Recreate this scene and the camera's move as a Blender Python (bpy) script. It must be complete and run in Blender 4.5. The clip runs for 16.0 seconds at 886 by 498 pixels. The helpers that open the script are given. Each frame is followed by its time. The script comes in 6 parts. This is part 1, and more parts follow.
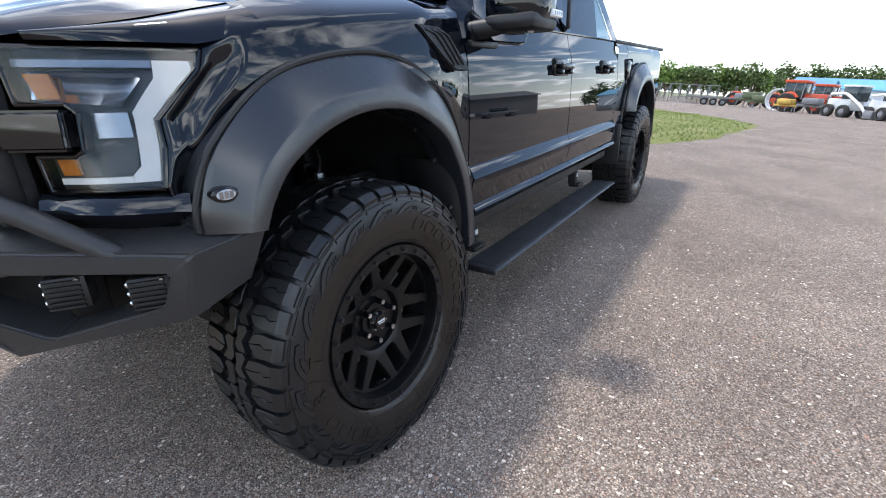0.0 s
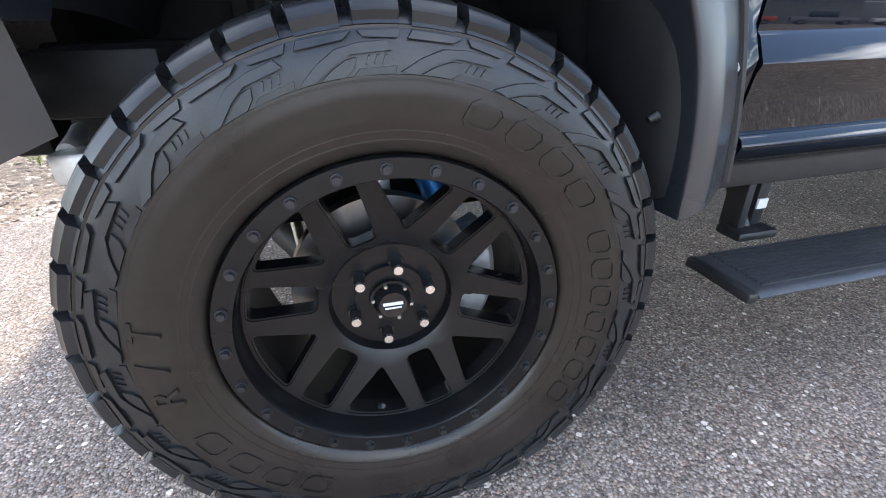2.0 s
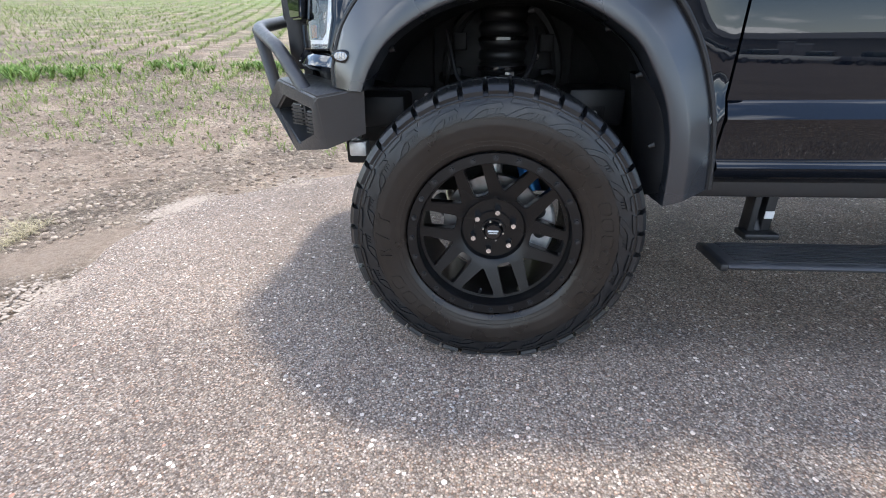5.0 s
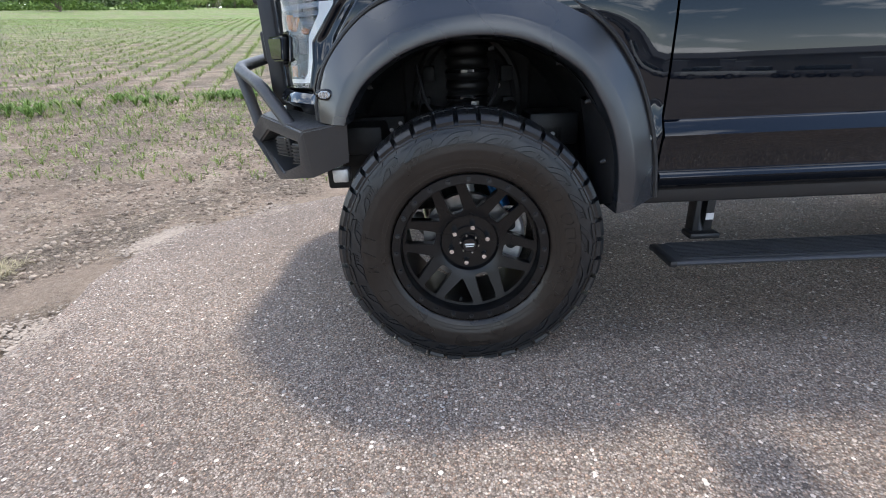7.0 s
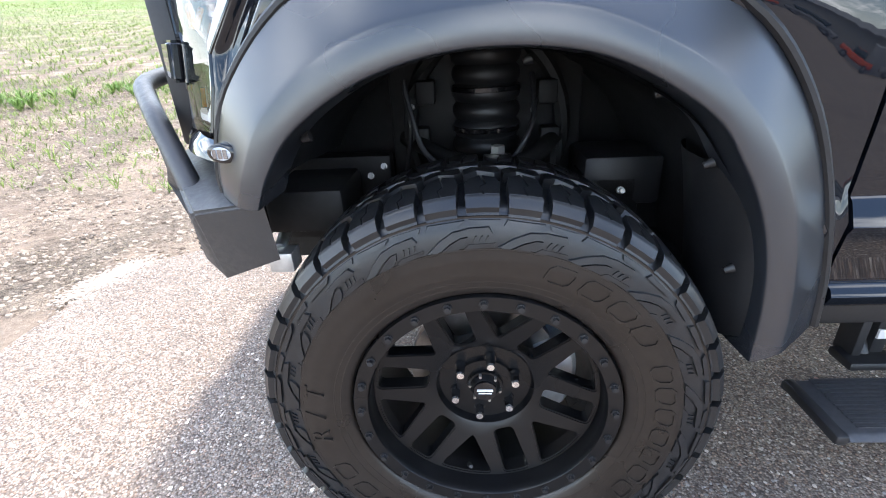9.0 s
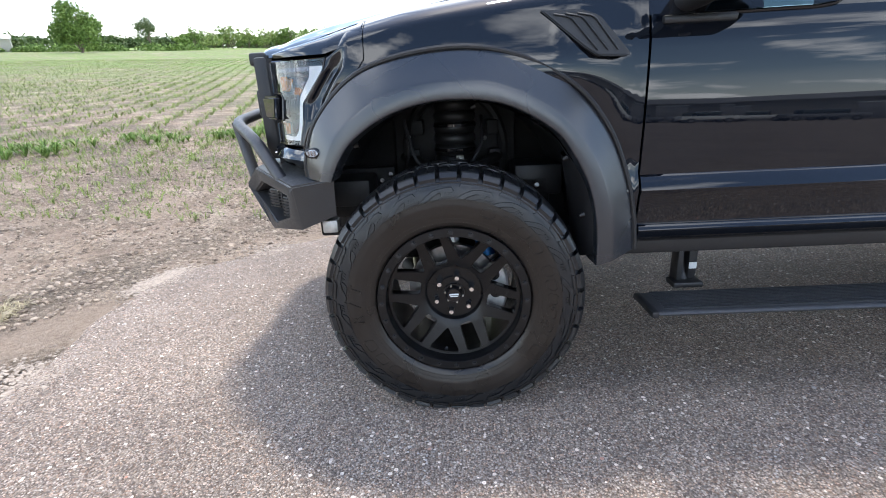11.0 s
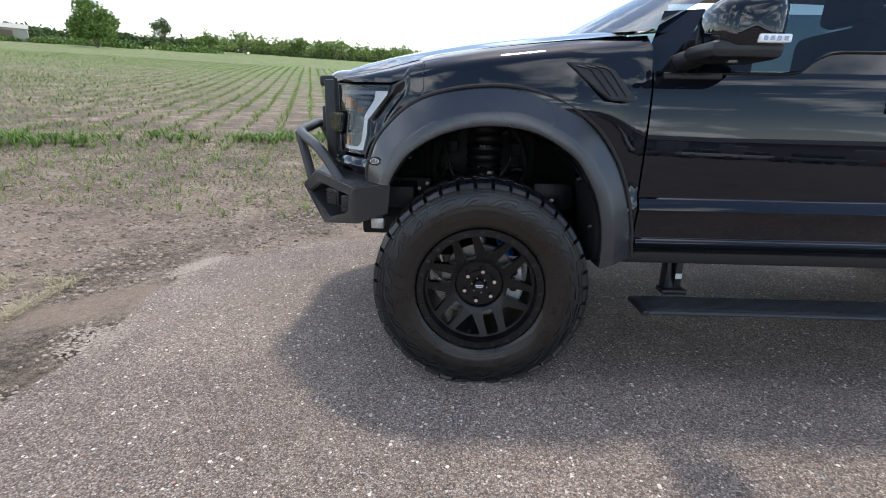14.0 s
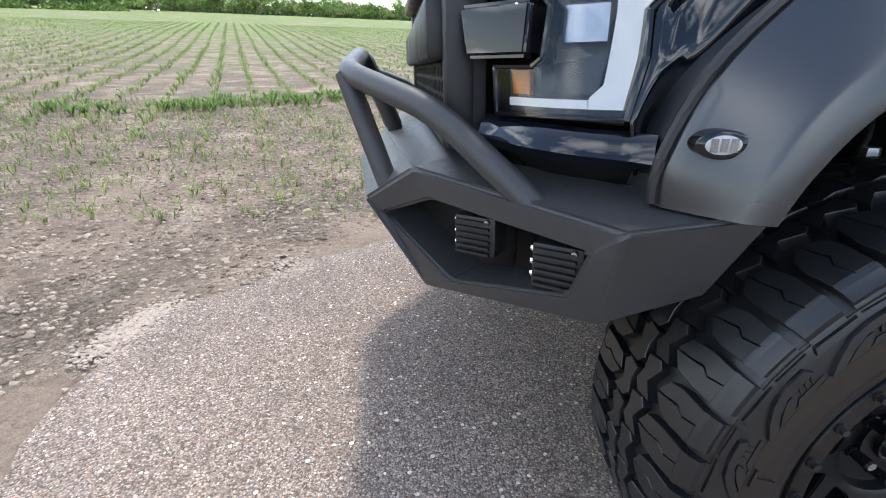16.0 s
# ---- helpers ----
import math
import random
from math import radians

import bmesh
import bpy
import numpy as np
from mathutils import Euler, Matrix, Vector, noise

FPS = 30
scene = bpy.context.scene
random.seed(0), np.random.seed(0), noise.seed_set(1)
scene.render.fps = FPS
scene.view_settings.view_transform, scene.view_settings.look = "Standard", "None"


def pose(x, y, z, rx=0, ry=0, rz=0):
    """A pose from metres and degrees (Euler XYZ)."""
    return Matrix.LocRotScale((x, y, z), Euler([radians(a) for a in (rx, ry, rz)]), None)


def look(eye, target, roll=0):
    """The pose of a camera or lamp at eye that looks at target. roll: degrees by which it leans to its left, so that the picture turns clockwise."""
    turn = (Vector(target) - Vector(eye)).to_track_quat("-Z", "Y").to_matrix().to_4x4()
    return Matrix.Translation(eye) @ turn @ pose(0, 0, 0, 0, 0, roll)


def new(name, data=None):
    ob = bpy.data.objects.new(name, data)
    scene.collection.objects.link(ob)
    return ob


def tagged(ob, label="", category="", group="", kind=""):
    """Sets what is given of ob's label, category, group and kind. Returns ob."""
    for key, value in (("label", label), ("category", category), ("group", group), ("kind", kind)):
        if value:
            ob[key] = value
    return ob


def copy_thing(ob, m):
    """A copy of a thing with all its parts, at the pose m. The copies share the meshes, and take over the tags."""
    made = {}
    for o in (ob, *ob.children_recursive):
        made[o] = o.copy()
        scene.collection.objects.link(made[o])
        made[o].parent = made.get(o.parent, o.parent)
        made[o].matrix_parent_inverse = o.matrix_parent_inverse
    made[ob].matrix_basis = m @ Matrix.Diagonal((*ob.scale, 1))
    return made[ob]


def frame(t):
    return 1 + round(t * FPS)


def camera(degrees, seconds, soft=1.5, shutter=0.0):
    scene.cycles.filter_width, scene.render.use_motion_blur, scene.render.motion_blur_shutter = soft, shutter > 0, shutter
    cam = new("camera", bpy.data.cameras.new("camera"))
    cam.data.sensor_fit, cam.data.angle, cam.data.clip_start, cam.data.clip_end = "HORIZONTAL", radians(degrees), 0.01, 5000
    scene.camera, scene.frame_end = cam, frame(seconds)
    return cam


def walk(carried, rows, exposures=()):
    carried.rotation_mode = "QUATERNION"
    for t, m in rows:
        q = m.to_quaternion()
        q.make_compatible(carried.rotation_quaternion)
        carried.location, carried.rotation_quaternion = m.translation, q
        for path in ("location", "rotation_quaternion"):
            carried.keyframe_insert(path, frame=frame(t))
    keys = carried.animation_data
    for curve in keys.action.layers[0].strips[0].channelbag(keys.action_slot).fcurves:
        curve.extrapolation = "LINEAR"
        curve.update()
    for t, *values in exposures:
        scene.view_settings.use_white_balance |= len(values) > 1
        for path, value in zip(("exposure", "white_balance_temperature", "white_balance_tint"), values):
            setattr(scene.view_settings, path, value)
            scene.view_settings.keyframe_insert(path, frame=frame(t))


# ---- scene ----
cam = camera(88.4, 16.0, 1.0)
PATH = [
    (0, (-0.987, -0.913, 1.2), (0.565, 0.138, 0.503), -2.0),
    (0.5, (-0.791, -0.989, 1.144), (0.586, 0.276, 0.435), -1.8),
    (1, (-0.518, -0.964, 1.125), (0.578, 0.526, 0.364), -1.2),
    (1.5, (-0.264, -0.842, 1.048), (0.442, 0.833, 0.213), -1.7),
    (2, (-0.074, -0.63, 0.885), (0.363, 1.098, -0.021), -1.2),
    (2.5, (0.002, -0.554, 0.789), (0.265, 1.179, -0.173), -0.7),
    (3, (0.044, -0.606, 0.769), (0.108, 1.155, -0.177), -1.9),
    (3.5, (0.036, -0.674, 0.785), (-0.061, 1.093, -0.148), -2.5),
    (4, (-0.004, -0.857, 0.855), (-0.162, 0.92, -0.05), -1.4),
    (4.2, (0.003, -0.946, 0.893), (-0.163, 0.836, 0.002), -0.9),
    (6.3, (-0.16, -1.761, 1.096), (-0.259, 0.088, 0.34), -2.1),
    (6.5, (-0.152, -1.728, 1.093), (-0.227, 0.123, 0.339), -2.2),
    (7, (-0.067, -1.488, 1.066), (-0.101, 0.359, 0.301), -2.7),
    (7.5, (-0.023, -1.221, 1.083), (-0.073, 0.617, 0.296), -2.4),
    (8, (-0.013, -0.919, 1.092), (-0.058, 0.91, 0.282), -2.8),
    (8.5, (-0.028, -0.774, 1.115), (-0.11, 1.042, 0.282), -3.1),
    (9, (-0.022, -0.745, 1.14), (-0.143, 1.069, 0.307), -3.2),
    (9.2, (-0.012, -0.746, 1.149), (-0.134, 1.066, 0.313), -3.2),
    (11.3, (0.015, -1.653, 1.144), (-0.022, 0.25, 0.529), -2.5),
    (11.5, (-0.001, -1.742, 1.147), (-0.021, 0.163, 0.537), -1.7),
    (12, (0.033, -1.956, 1.13), (0.042, -0.05, 0.525), -1.7),
    (12.5, (0.072, -2.221, 1.123), (0.068, -0.31, 0.536), -1.1),
    (13, (0.051, -2.238, 1.116), (0.039, -0.327, 0.526), -0.2),
    (13.5, (0.003, -2.07, 1.136), (-0.025, -0.158, 0.551), 0.2),
    (14, (-0.122, -1.844, 1.169), (-0.162, 0.073, 0.602), 1.1),
    (14.5, (-0.267, -1.528, 1.139), (-0.405, 0.393, 0.599), 1.4),
    (15, (-0.517, -1.206, 1.14), (-0.709, 0.702, 0.575), 1.1),
    (15.5, (-0.732, -0.869, 1.108), (-0.819, 1.024, 0.469), 0.2),
    (16, (-0.827, -0.494, 1.073), (-0.655, 1.359, 0.339), -1.4),
]
TILT = Vector((0.0498, -0.0767, 0.9958)).rotation_difference(Vector((0, 0, 1))).to_matrix().to_4x4()  # the sloping apron against the level
EXPOSURES = [(0, 0.8), (1.0, 1.15), (1.5, 1.4), (2.0, 1.95), (2.5, 2.55), (3.0, 2.75), (3.5, 2.45), (4.0, 1.98), (6.3, 0.88), (7.5, 1.02), (8.0, 1.32), (9.0, 2.0), (9.2, 1.95), (11.3, 1.12), (12.5, 0.7), (14.0, 0.52), (15.0, 0.6), (16.0, 1.1)]
walk(cam, [(t, TILT @ look(eye, target, roll)) for t, eye, target, roll in PATH], EXPOSURES)

# ---------------------------------------------------------------- light
SUN_DIR = (TILT.to_3x3() @ Vector((0.10, 0.52, 1.44))).normalized()
sun_el = math.asin(SUN_DIR.z)
sun_az = math.atan2(SUN_DIR.x, SUN_DIR.y)
world = bpy.data.worlds.new("sky")
scene.world = world
world.use_nodes = True
wn, wl = world.node_tree.nodes, world.node_tree.links
wn.clear()
w_out, w_bg = wn.new("ShaderNodeOutputWorld"), wn.new("ShaderNodeBackground")
w_sky = wn.new("ShaderNodeTexSky")
w_sky.sky_type, w_sky.sun_disc = "NISHITA", False
w_sky.sun_elevation, w_sky.sun_rotation = sun_el, sun_az
w_sky.dust_density, w_sky.ozone_density = 0.9, 1.2
w_tc, w_sep = wn.new("ShaderNodeTexCoord"), wn.new("ShaderNodeSeparateXYZ")
# clouds on a flat layer: the direction divided by its height
w_add = wn.new("ShaderNodeMath"); w_add.operation = "ADD"; w_add.inputs[1].default_value = 0.12
w_max = wn.new("ShaderNodeMath"); w_max.operation = "MAXIMUM"; w_max.inputs[1].default_value = 0.06
w_div = wn.new("ShaderNodeVectorMath"); w_div.operation = "DIVIDE"
w_noise = wn.new("ShaderNodeTexNoise")
w_noise.inputs["Scale"].default_value, w_noise.inputs["Detail"].default_value = 1.35, 9
w_noise.inputs["Roughness"].default_value, w_noise.inputs["Distortion"].default_value = 0.56, 0.25
w_ramp = wn.new("ShaderNodeValToRGB")
w_ramp.color_ramp.elements[0].position, w_ramp.color_ramp.elements[1].position = 0.51, 0.64
w_haze = wn.new("ShaderNodeMapRange")
w_haze.inputs["From Min"].default_value, w_haze.inputs["From Max"].default_value = 0.0, 0.16
w_haze.inputs["To Min"].default_value, w_haze.inputs["To Max"].default_value = 0.4, 0.0
w_cov = wn.new("ShaderNodeMath"); w_cov.operation = "MAXIMUM"
w_mix = wn.new("ShaderNodeMix"); w_mix.data_type = "RGBA"
w_mix.inputs["B"].default_value = (13.0, 13.5, 14.3, 1)
wl.new(w_tc.outputs["Generated"], w_sep.inputs[0])
wl.new(w_sep.outputs["Z"], w_add.inputs[0])
wl.new(w_add.outputs[0], w_max.inputs[0])
wl.new(w_tc.outputs["Generated"], w_div.inputs[0])
wl.new(w_max.outputs[0], w_div.inputs[1])
wl.new(w_div.outputs[0], w_noise.inputs["Vector"])
wl.new(w_noise.outputs["Fac"], w_ramp.inputs[0])
wl.new(w_sep.outputs["Z"], w_haze.inputs["Value"])
wl.new(w_ramp.outputs["Color"], w_cov.inputs[0])
wl.new(w_haze.outputs[0], w_cov.inputs[1])
wl.new(w_sky.outputs[0], w_mix.inputs["A"])
wl.new(w_cov.outputs[0], w_mix.inputs["Factor"])
wl.new(w_mix.outputs["Result"], w_bg.inputs["Color"])
w_bg.inputs["Strength"].default_value = 0.188
wl.new(w_bg.outputs[0], w_out.inputs[0])

sun = new("sun", bpy.data.lights.new("sun", "SUN"))
sun.data.energy, sun.data.angle, sun.data.color = 1.75, radians(5.5), (1.0, 0.95, 0.87)
sun.matrix_world = look(SUN_DIR * 50, (0, 0, 0))

# ---------------------------------------------------------------- materials
def material(name, base, rough=0.5, metal=0.0, grain=None, bump=0.0, spots=None, coat=0.0, spec=0.5):
    """grain: (scale, how far the colour varies); spots: (scale, colour, share)."""
    m = bpy.data.materials.new(name)
    m.use_nodes = True
    n, l = m.node_tree.nodes, m.node_tree.links
    b = n["Principled BSDF"]
    b.inputs["Base Color"].default_value = (*base, 1)
    b.inputs["Roughness"].default_value = rough
    b.inputs["Metallic"].default_value = metal
    b.inputs["Coat Weight"].default_value = coat
    b.inputs["Coat Roughness"].default_value = 0.02
    b.inputs["Specular IOR Level"].default_value = spec
    if grain:
        tc = n.new("ShaderNodeTexCoord")
        fine, wide = n.new("ShaderNodeTexNoise"), n.new("ShaderNodeTexNoise")
        fine.inputs["Scale"].default_value, fine.inputs["Detail"].default_value = grain[0], 6
        wide.inputs["Scale"].default_value, wide.inputs["Detail"].default_value = grain[0] / 9, 4
        mean = n.new("ShaderNodeMath"); mean.operation = "ADD"
        rng = n.new("ShaderNodeMapRange")
        rng.inputs["From Min"].default_value, rng.inputs["From Max"].default_value = 0.6, 1.4
        rng.inputs["To Min"].default_value, rng.inputs["To Max"].default_value = 1 - grain[1], 1 + grain[1]
        mul = n.new("ShaderNodeMix"); mul.data_type = "RGBA"; mul.blend_type = "MULTIPLY"
        mul.inputs["Factor"].default_value = 1
        mul.inputs["A"].default_value = (*base, 1)
        l.new(tc.outputs["Object"], fine.inputs["Vector"])
        l.new(tc.outputs["Object"], wide.inputs["Vector"])
        l.new(fine.outputs["Fac"], mean.inputs[0])
        l.new(wide.outputs["Fac"], mean.inputs[1])
        l.new(mean.outputs[0], rng.inputs["Value"])
        l.new(rng.outputs[0], mul.inputs["B"])
        l.new(mul.outputs["Result"], b.inputs["Base Color"])
        rr = n.new("ShaderNodeMapRange")
        rr.inputs["From Min"].default_value, rr.inputs["From Max"].default_value = 0.3, 0.7
        rr.inputs["To Min"].default_value, rr.inputs["To Max"].default_value = max(0, rough - 0.08), min(1, rough + 0.08)
        l.new(wide.outputs["Fac"], rr.inputs["Value"])
        l.new(rr.outputs[0], b.inputs["Roughness"])
        if bump:
            bp = n.new("ShaderNodeBump")
            bp.inputs["Strength"].default_value, bp.inputs["Distance"].default_value = 0.6, bump
            l.new(fine.outputs["Fac"], bp.inputs["Height"])
            l.new(bp.outputs[0], b.inputs["Normal"])
    return m


PAINT = material("black_clearcoat_paint", (0.0035, 0.0048, 0.0078), 0.4, coat=1.0, grain=(3, 0.2), spec=0.0)
SATIN = material("satin_black_flare", (0.0145, 0.0165, 0.0205), 0.27, grain=(7, 0.12), spec=0.85)
TEXTURED = material("textured_black_powder_coat", (0.030, 0.0305, 0.032), 0.48, grain=(700, 0.25), bump=0.0004)
RUBBER = material("black_tyre_rubber", (0.0095, 0.0100, 0.0110), 0.36, grain=(300, 0.3), bump=0.0003, spec=0.5)
WALL_RUBBER = material("brownish_sidewall_rubber", (0.0145, 0.0112, 0.0090), 0.31, grain=(60, 0.4), bump=0.0002, spec=0.42)
RIM = material("matte_black_wheel", (0.0045, 0.0045, 0.005), 0.30, grain=(14, 0.15), spec=0.34)
PLASTIC = material("black_plastic", (0.009, 0.009, 0.010), 0.5, grain=(90, 0.3), bump=0.0004)
BOARD = material("ribbed_board_aluminium", (0.030, 0.031, 0.034), 0.42, grain=(90, 0.3), bump=0.0003)
GLOSS = material("gloss_black_plastic", (0.006, 0.006, 0.007), 0.08, grain=(20, 0.2))
LINER = material("wheel_liner_felt", (0.014, 0.014, 0.015), 0.6, grain=(60, 0.5), bump=0.001, spec=0.3)
FRAME = material("black_chassis_steel", (0.010, 0.010, 0.010), 0.6, grain=(40, 0.5), bump=0.0006, spec=0.25)
STEEL = material("zinc_steel", (0.55, 0.54, 0.52), 0.35, 1.0, grain=(60, 0.3))
CHROME = material("chrome", (0.75, 0.75, 0.76), 0.12, 1.0)
CAST = material("cast_aluminium", (0.58, 0.58, 0.57), 0.42, 0.6, grain=(40, 0.3), bump=0.0004)
DISC = material("brake_disc_steel", (0.28, 0.27, 0.26), 0.35, 0.9, grain=(30, 0.4))
BLUE = material("blue_anodised_metal", (0.02, 0.16, 0.42), 0.35, 0.5, grain=(60, 0.2))
WHITE_DRL = material("white_light_guide", (0.80, 0.82, 0.84), 0.25, grain=(60, 0.05))
WHITE_DRL.node_tree.nodes["Principled BSDF"].inputs["Emission Color"].default_value = (0.92, 0.96, 1, 1)
WHITE_DRL.node_tree.nodes["Principled BSDF"].inputs["Emission Strength"].default_value = 0.05  # a faint glow whitens the light guides and the mirror marker
SILVER = material("silver_reflector", (0.36, 0.37, 0.39), 0.14, 0.9, grain=(40, 0.2))
# bright mirror that imitates the sky's reflection on the headlight lens
SKY_MIRROR = material("sky_mirror_chrome", (0.72, 0.73, 0.75), 0.06, 1.0, grain=(40, 0.1))
GUIDE_CLEAR = material("clear_light_guide", (0.30, 0.34, 0.42), 0.12, 0.3, grain=(60, 0.1))
AMBER = material("amber_lens", (0.62, 0.20, 0.02), 0.2, grain=(90, 0.2))
LAMP_DARK = material("smoked_lamp_bezel", (0.022, 0.022, 0.020), 0.3, grain=(30, 0.2))
BADGE = material("white_badge_print", (0.6, 0.6, 0.6), 0.5, grain=(50, 0.1))
RED = material("red_plastic_clip", (0.45, 0.03, 0.02), 0.4, grain=(50, 0.2))


def glass(name, tint, clear, rough=0.0):
    """Tinted glass: a clear part that lets the ground behind show, and a mirror gloss by angle."""
    m = bpy.data.materials.new(name)
    m.use_nodes = True
    n, l = m.node_tree.nodes, m.node_tree.links
    n.clear()
    out, mix = n.new("ShaderNodeOutputMaterial"), n.new("ShaderNodeMixShader")
    tr, gl, fr = n.new("ShaderNodeBsdfTransparent"), n.new("ShaderNodeBsdfGlossy"), n.new("ShaderNodeFresnel")
    tr.inputs["Color"].default_value = (*[clear * c for c in tint], 1)
    gl.inputs["Roughness"].default_value = rough
    fr.inputs["IOR"].default_value = 1.52
    l.new(fr.outputs[0], mix.inputs[0])
    l.new(tr.outputs[0], mix.inputs[1])
    l.new(gl.outputs[0], mix.inputs[2])
    l.new(mix.outputs[0], out.inputs[0])
    return m


WINDOW = glass("tinted_window_glass", (0.6, 0.85, 1.0), 0.22)
LENS = glass("clear_lamp_lens", (1, 1, 1), 0.92)

# ---------------------------------------------------------------- ground
def slope_clamp(p):
    """The apron keeps its slope round the truck and eases out to level field and yard."""
    lo, hi, ease = -0.30, 0.26, 0.08
    if p > hi - ease:
        d = min(p - (hi - ease), 2 * ease)
        return hi - ease + d - d * d / (4 * ease)
    if p < lo + ease:
        d = min(lo + ease - p, 2 * ease)
        return lo + ease - d + d * d / (4 * ease)
    return p


UPX = TILT.to_3x3() @ Vector((0, 0, 1))


def height(x, y):
    return slope_clamp(-(UPX.x * x + UPX.y * y) / UPX.z)


def level(x, y, z=0.0):
    """A place given in the truck's own metres, in the level world."""
    return TILT @ Vector((x, y, z))

# ---------------------------------------------------------------- mesh helpers
def part(name, bm, mat, parent=None, label="", smooth=True):
    me = bpy.data.meshes.new(name)
    if isinstance(bm, tuple):
        me.from_pydata([tuple(v) for v in bm[0]], [], [tuple(f) for f in bm[1]])
    else:
        bm.to_mesh(me)
        bm.free()
    me.materials.append(mat)
    for p in me.polygons:
        p.use_smooth = smooth
    if smooth:
        me.set_sharp_from_angle(angle=radians(38))
    ob = new(name, me)
    ob.parent = parent
    return tagged(ob, label=label)


def empty(name, m, label="", category="", **more):
    ob = new(name)
    ob.matrix_world = m
    return tagged(ob, label=label, category=category, **more)


def grid(fn, nu, nv, close_u=False, flip=False):
    vs = [fn(i / nu, j / nv) for i in range(nu if close_u else nu + 1) for j in range(nv + 1)]
    n, cols = nv + 1, nu if close_u else nu + 1
    fs = []
    for i in range(nu):
        a, b = i * n, ((i + 1) % cols) * n
        for j in range(nv):
            q = (a + j, b + j, b + j + 1, a + j + 1)
            fs.append(q[::-1] if flip else q)
    return vs, fs


def join(*pieces):
    vs, fs = [], []
    for v, f in pieces:
        k = len(vs)
        vs += list(v)
        fs += [tuple(i + k for i in q) for q in f]
    return vs, fs


def box(x0, x1, y0, y1, z0, z1, bevel=0.0):
    bm = bmesh.new()
    bmesh.ops.create_cube(bm, size=1, matrix=Matrix.LocRotScale(((x0 + x1) / 2, (y0 + y1) / 2, (z0 + z1) / 2), None, (x1 - x0, y1 - y0, z1 - z0)))
    if bevel:
        bmesh.ops.bevel(bm, geom=bm.edges[:], offset=bevel, segments=2, profile=0.5, affect="EDGES")
    return bm


def data(bm, m=None):
    """A bmesh as vertices and faces, turned by m."""
    if m is not None:
        bm.transform(m)
    bm.verts.index_update()
    out = [v.co.copy() for v in bm.verts], [tuple(v.index for v in f.verts) for f in bm.faces]
    bm.free()
    return out


def rod(a, b, r, r2=None, seg=12, cap=True):
    a, b = Vector(a), Vector(b)
    bm = bmesh.new()
    bmesh.ops.create_cone(bm, cap_ends=cap, segments=seg, radius1=r, radius2=r if r2 is None else r2, depth=(b - a).length)
    q = (b - a).to_track_quat("Z", "Y").to_matrix().to_4x4()
    bm.transform(Matrix.Translation((a + b) / 2) @ q)
    return data(bm)


def tube(points, r, seg=14, bend=0.06):
    """A bent tube through the points, with rounded corners."""
    pts = [Vector(p) for p in points]
    line = [pts[0]]
    for i in range(1, len(pts) - 1):
        p, a, b = pts[i], pts[i - 1], pts[i + 1]
        d = min(bend, (a - p).length / 2, (b - p).length / 2)
        s, e = p + (a - p).normalized() * d, p + (b - p).normalized() * d
        line += [s.lerp(p, k / 5).lerp(p.lerp(e, k / 5), k / 5) for k in range(6)]
    line.append(pts[-1])
    vs, fs = [], []
    ref = Vector((0.31, 0.2, 0.93))
    for i, p in enumerate(line):
        t = (line[min(i + 1, len(line) - 1)] - line[max(i - 1, 0)]).normalized()
        u = t.cross(ref).normalized()
        w = t.cross(u)
        vs += [p + (u * math.cos(2 * math.pi * k / seg) + w * math.sin(2 * math.pi * k / seg)) * r for k in range(seg)]
    for i in range(len(line) - 1):
        for k in range(seg):
            fs.append((i * seg + k, i * seg + (k + 1) % seg, (i + 1) * seg + (k + 1) % seg, (i + 1) * seg + k))
    fs += [tuple(range(seg))[::-1], tuple(range(len(vs) - seg, len(vs)))]
    return vs, fs


def revolve(profile, seg=96):
    """profile: (radius, y), turned about the wheel's own axle, which lies along y."""
    n = len(profile)
    vs = [(r * math.sin(2 * math.pi * i / seg), y, r * math.cos(2 * math.pi * i / seg)) for i in range(seg) for r, y in profile]
    fs = [(i * n + j, i * n + j + 1, ((i + 1) % seg) * n + j + 1, ((i + 1) % seg) * n + j) for i in range(seg) for j in range(n - 1)]
    return vs, fs


def curve_at(points, t):
    """A smooth line through the points (Catmull-Rom), t from 0 to 1."""
    n = len(points) - 1
    k = min(int(t * n), n - 1)
    u = t * n - k
    p = [Vector(points[min(max(k + i, 0), n)]) for i in (-1, 0, 1, 2)]
    return 0.5 * (2 * p[1] + (p[2] - p[0]) * u + (2 * p[0] - 5 * p[1] + 4 * p[2] - p[3]) * u * u + (3 * p[1] - p[0] - 3 * p[2] + p[3]) * u ** 3)


def table(pairs, x):
    """A value by straight lines between (x, value) pairs."""
    if x <= pairs[0][0]:
        return pairs[0][1]
    for (a, p), (b, q) in zip(pairs, pairs[1:]):
        if x <= b:
            return p + (q - p) * (x - a) / (b - a)
    return pairs[-1][1]


def smoothstep(a, b, x):
    t = min(max((x - a) / (b - a), 0), 1)
    return t * t * (3 - 2 * t)


# ---------------------------------------------------------------- pickup truck, in its own metres: x to the rear, y across, z up
YC = 1.055  # the middle of the truck
HUB_Z, BASE = 0.455, 3.705
truck = empty("pickup_truck", TILT, "lifted glossy black crew-cab pickup with satin flares on a sloping apron", "pickup truck")


def far(geo):
    """The same shape on the truck's other side."""
    return [(v[0], 2 * YC - v[1], v[2]) for v in geo[0]], [tuple(reversed(f)) for f in geo[1]]


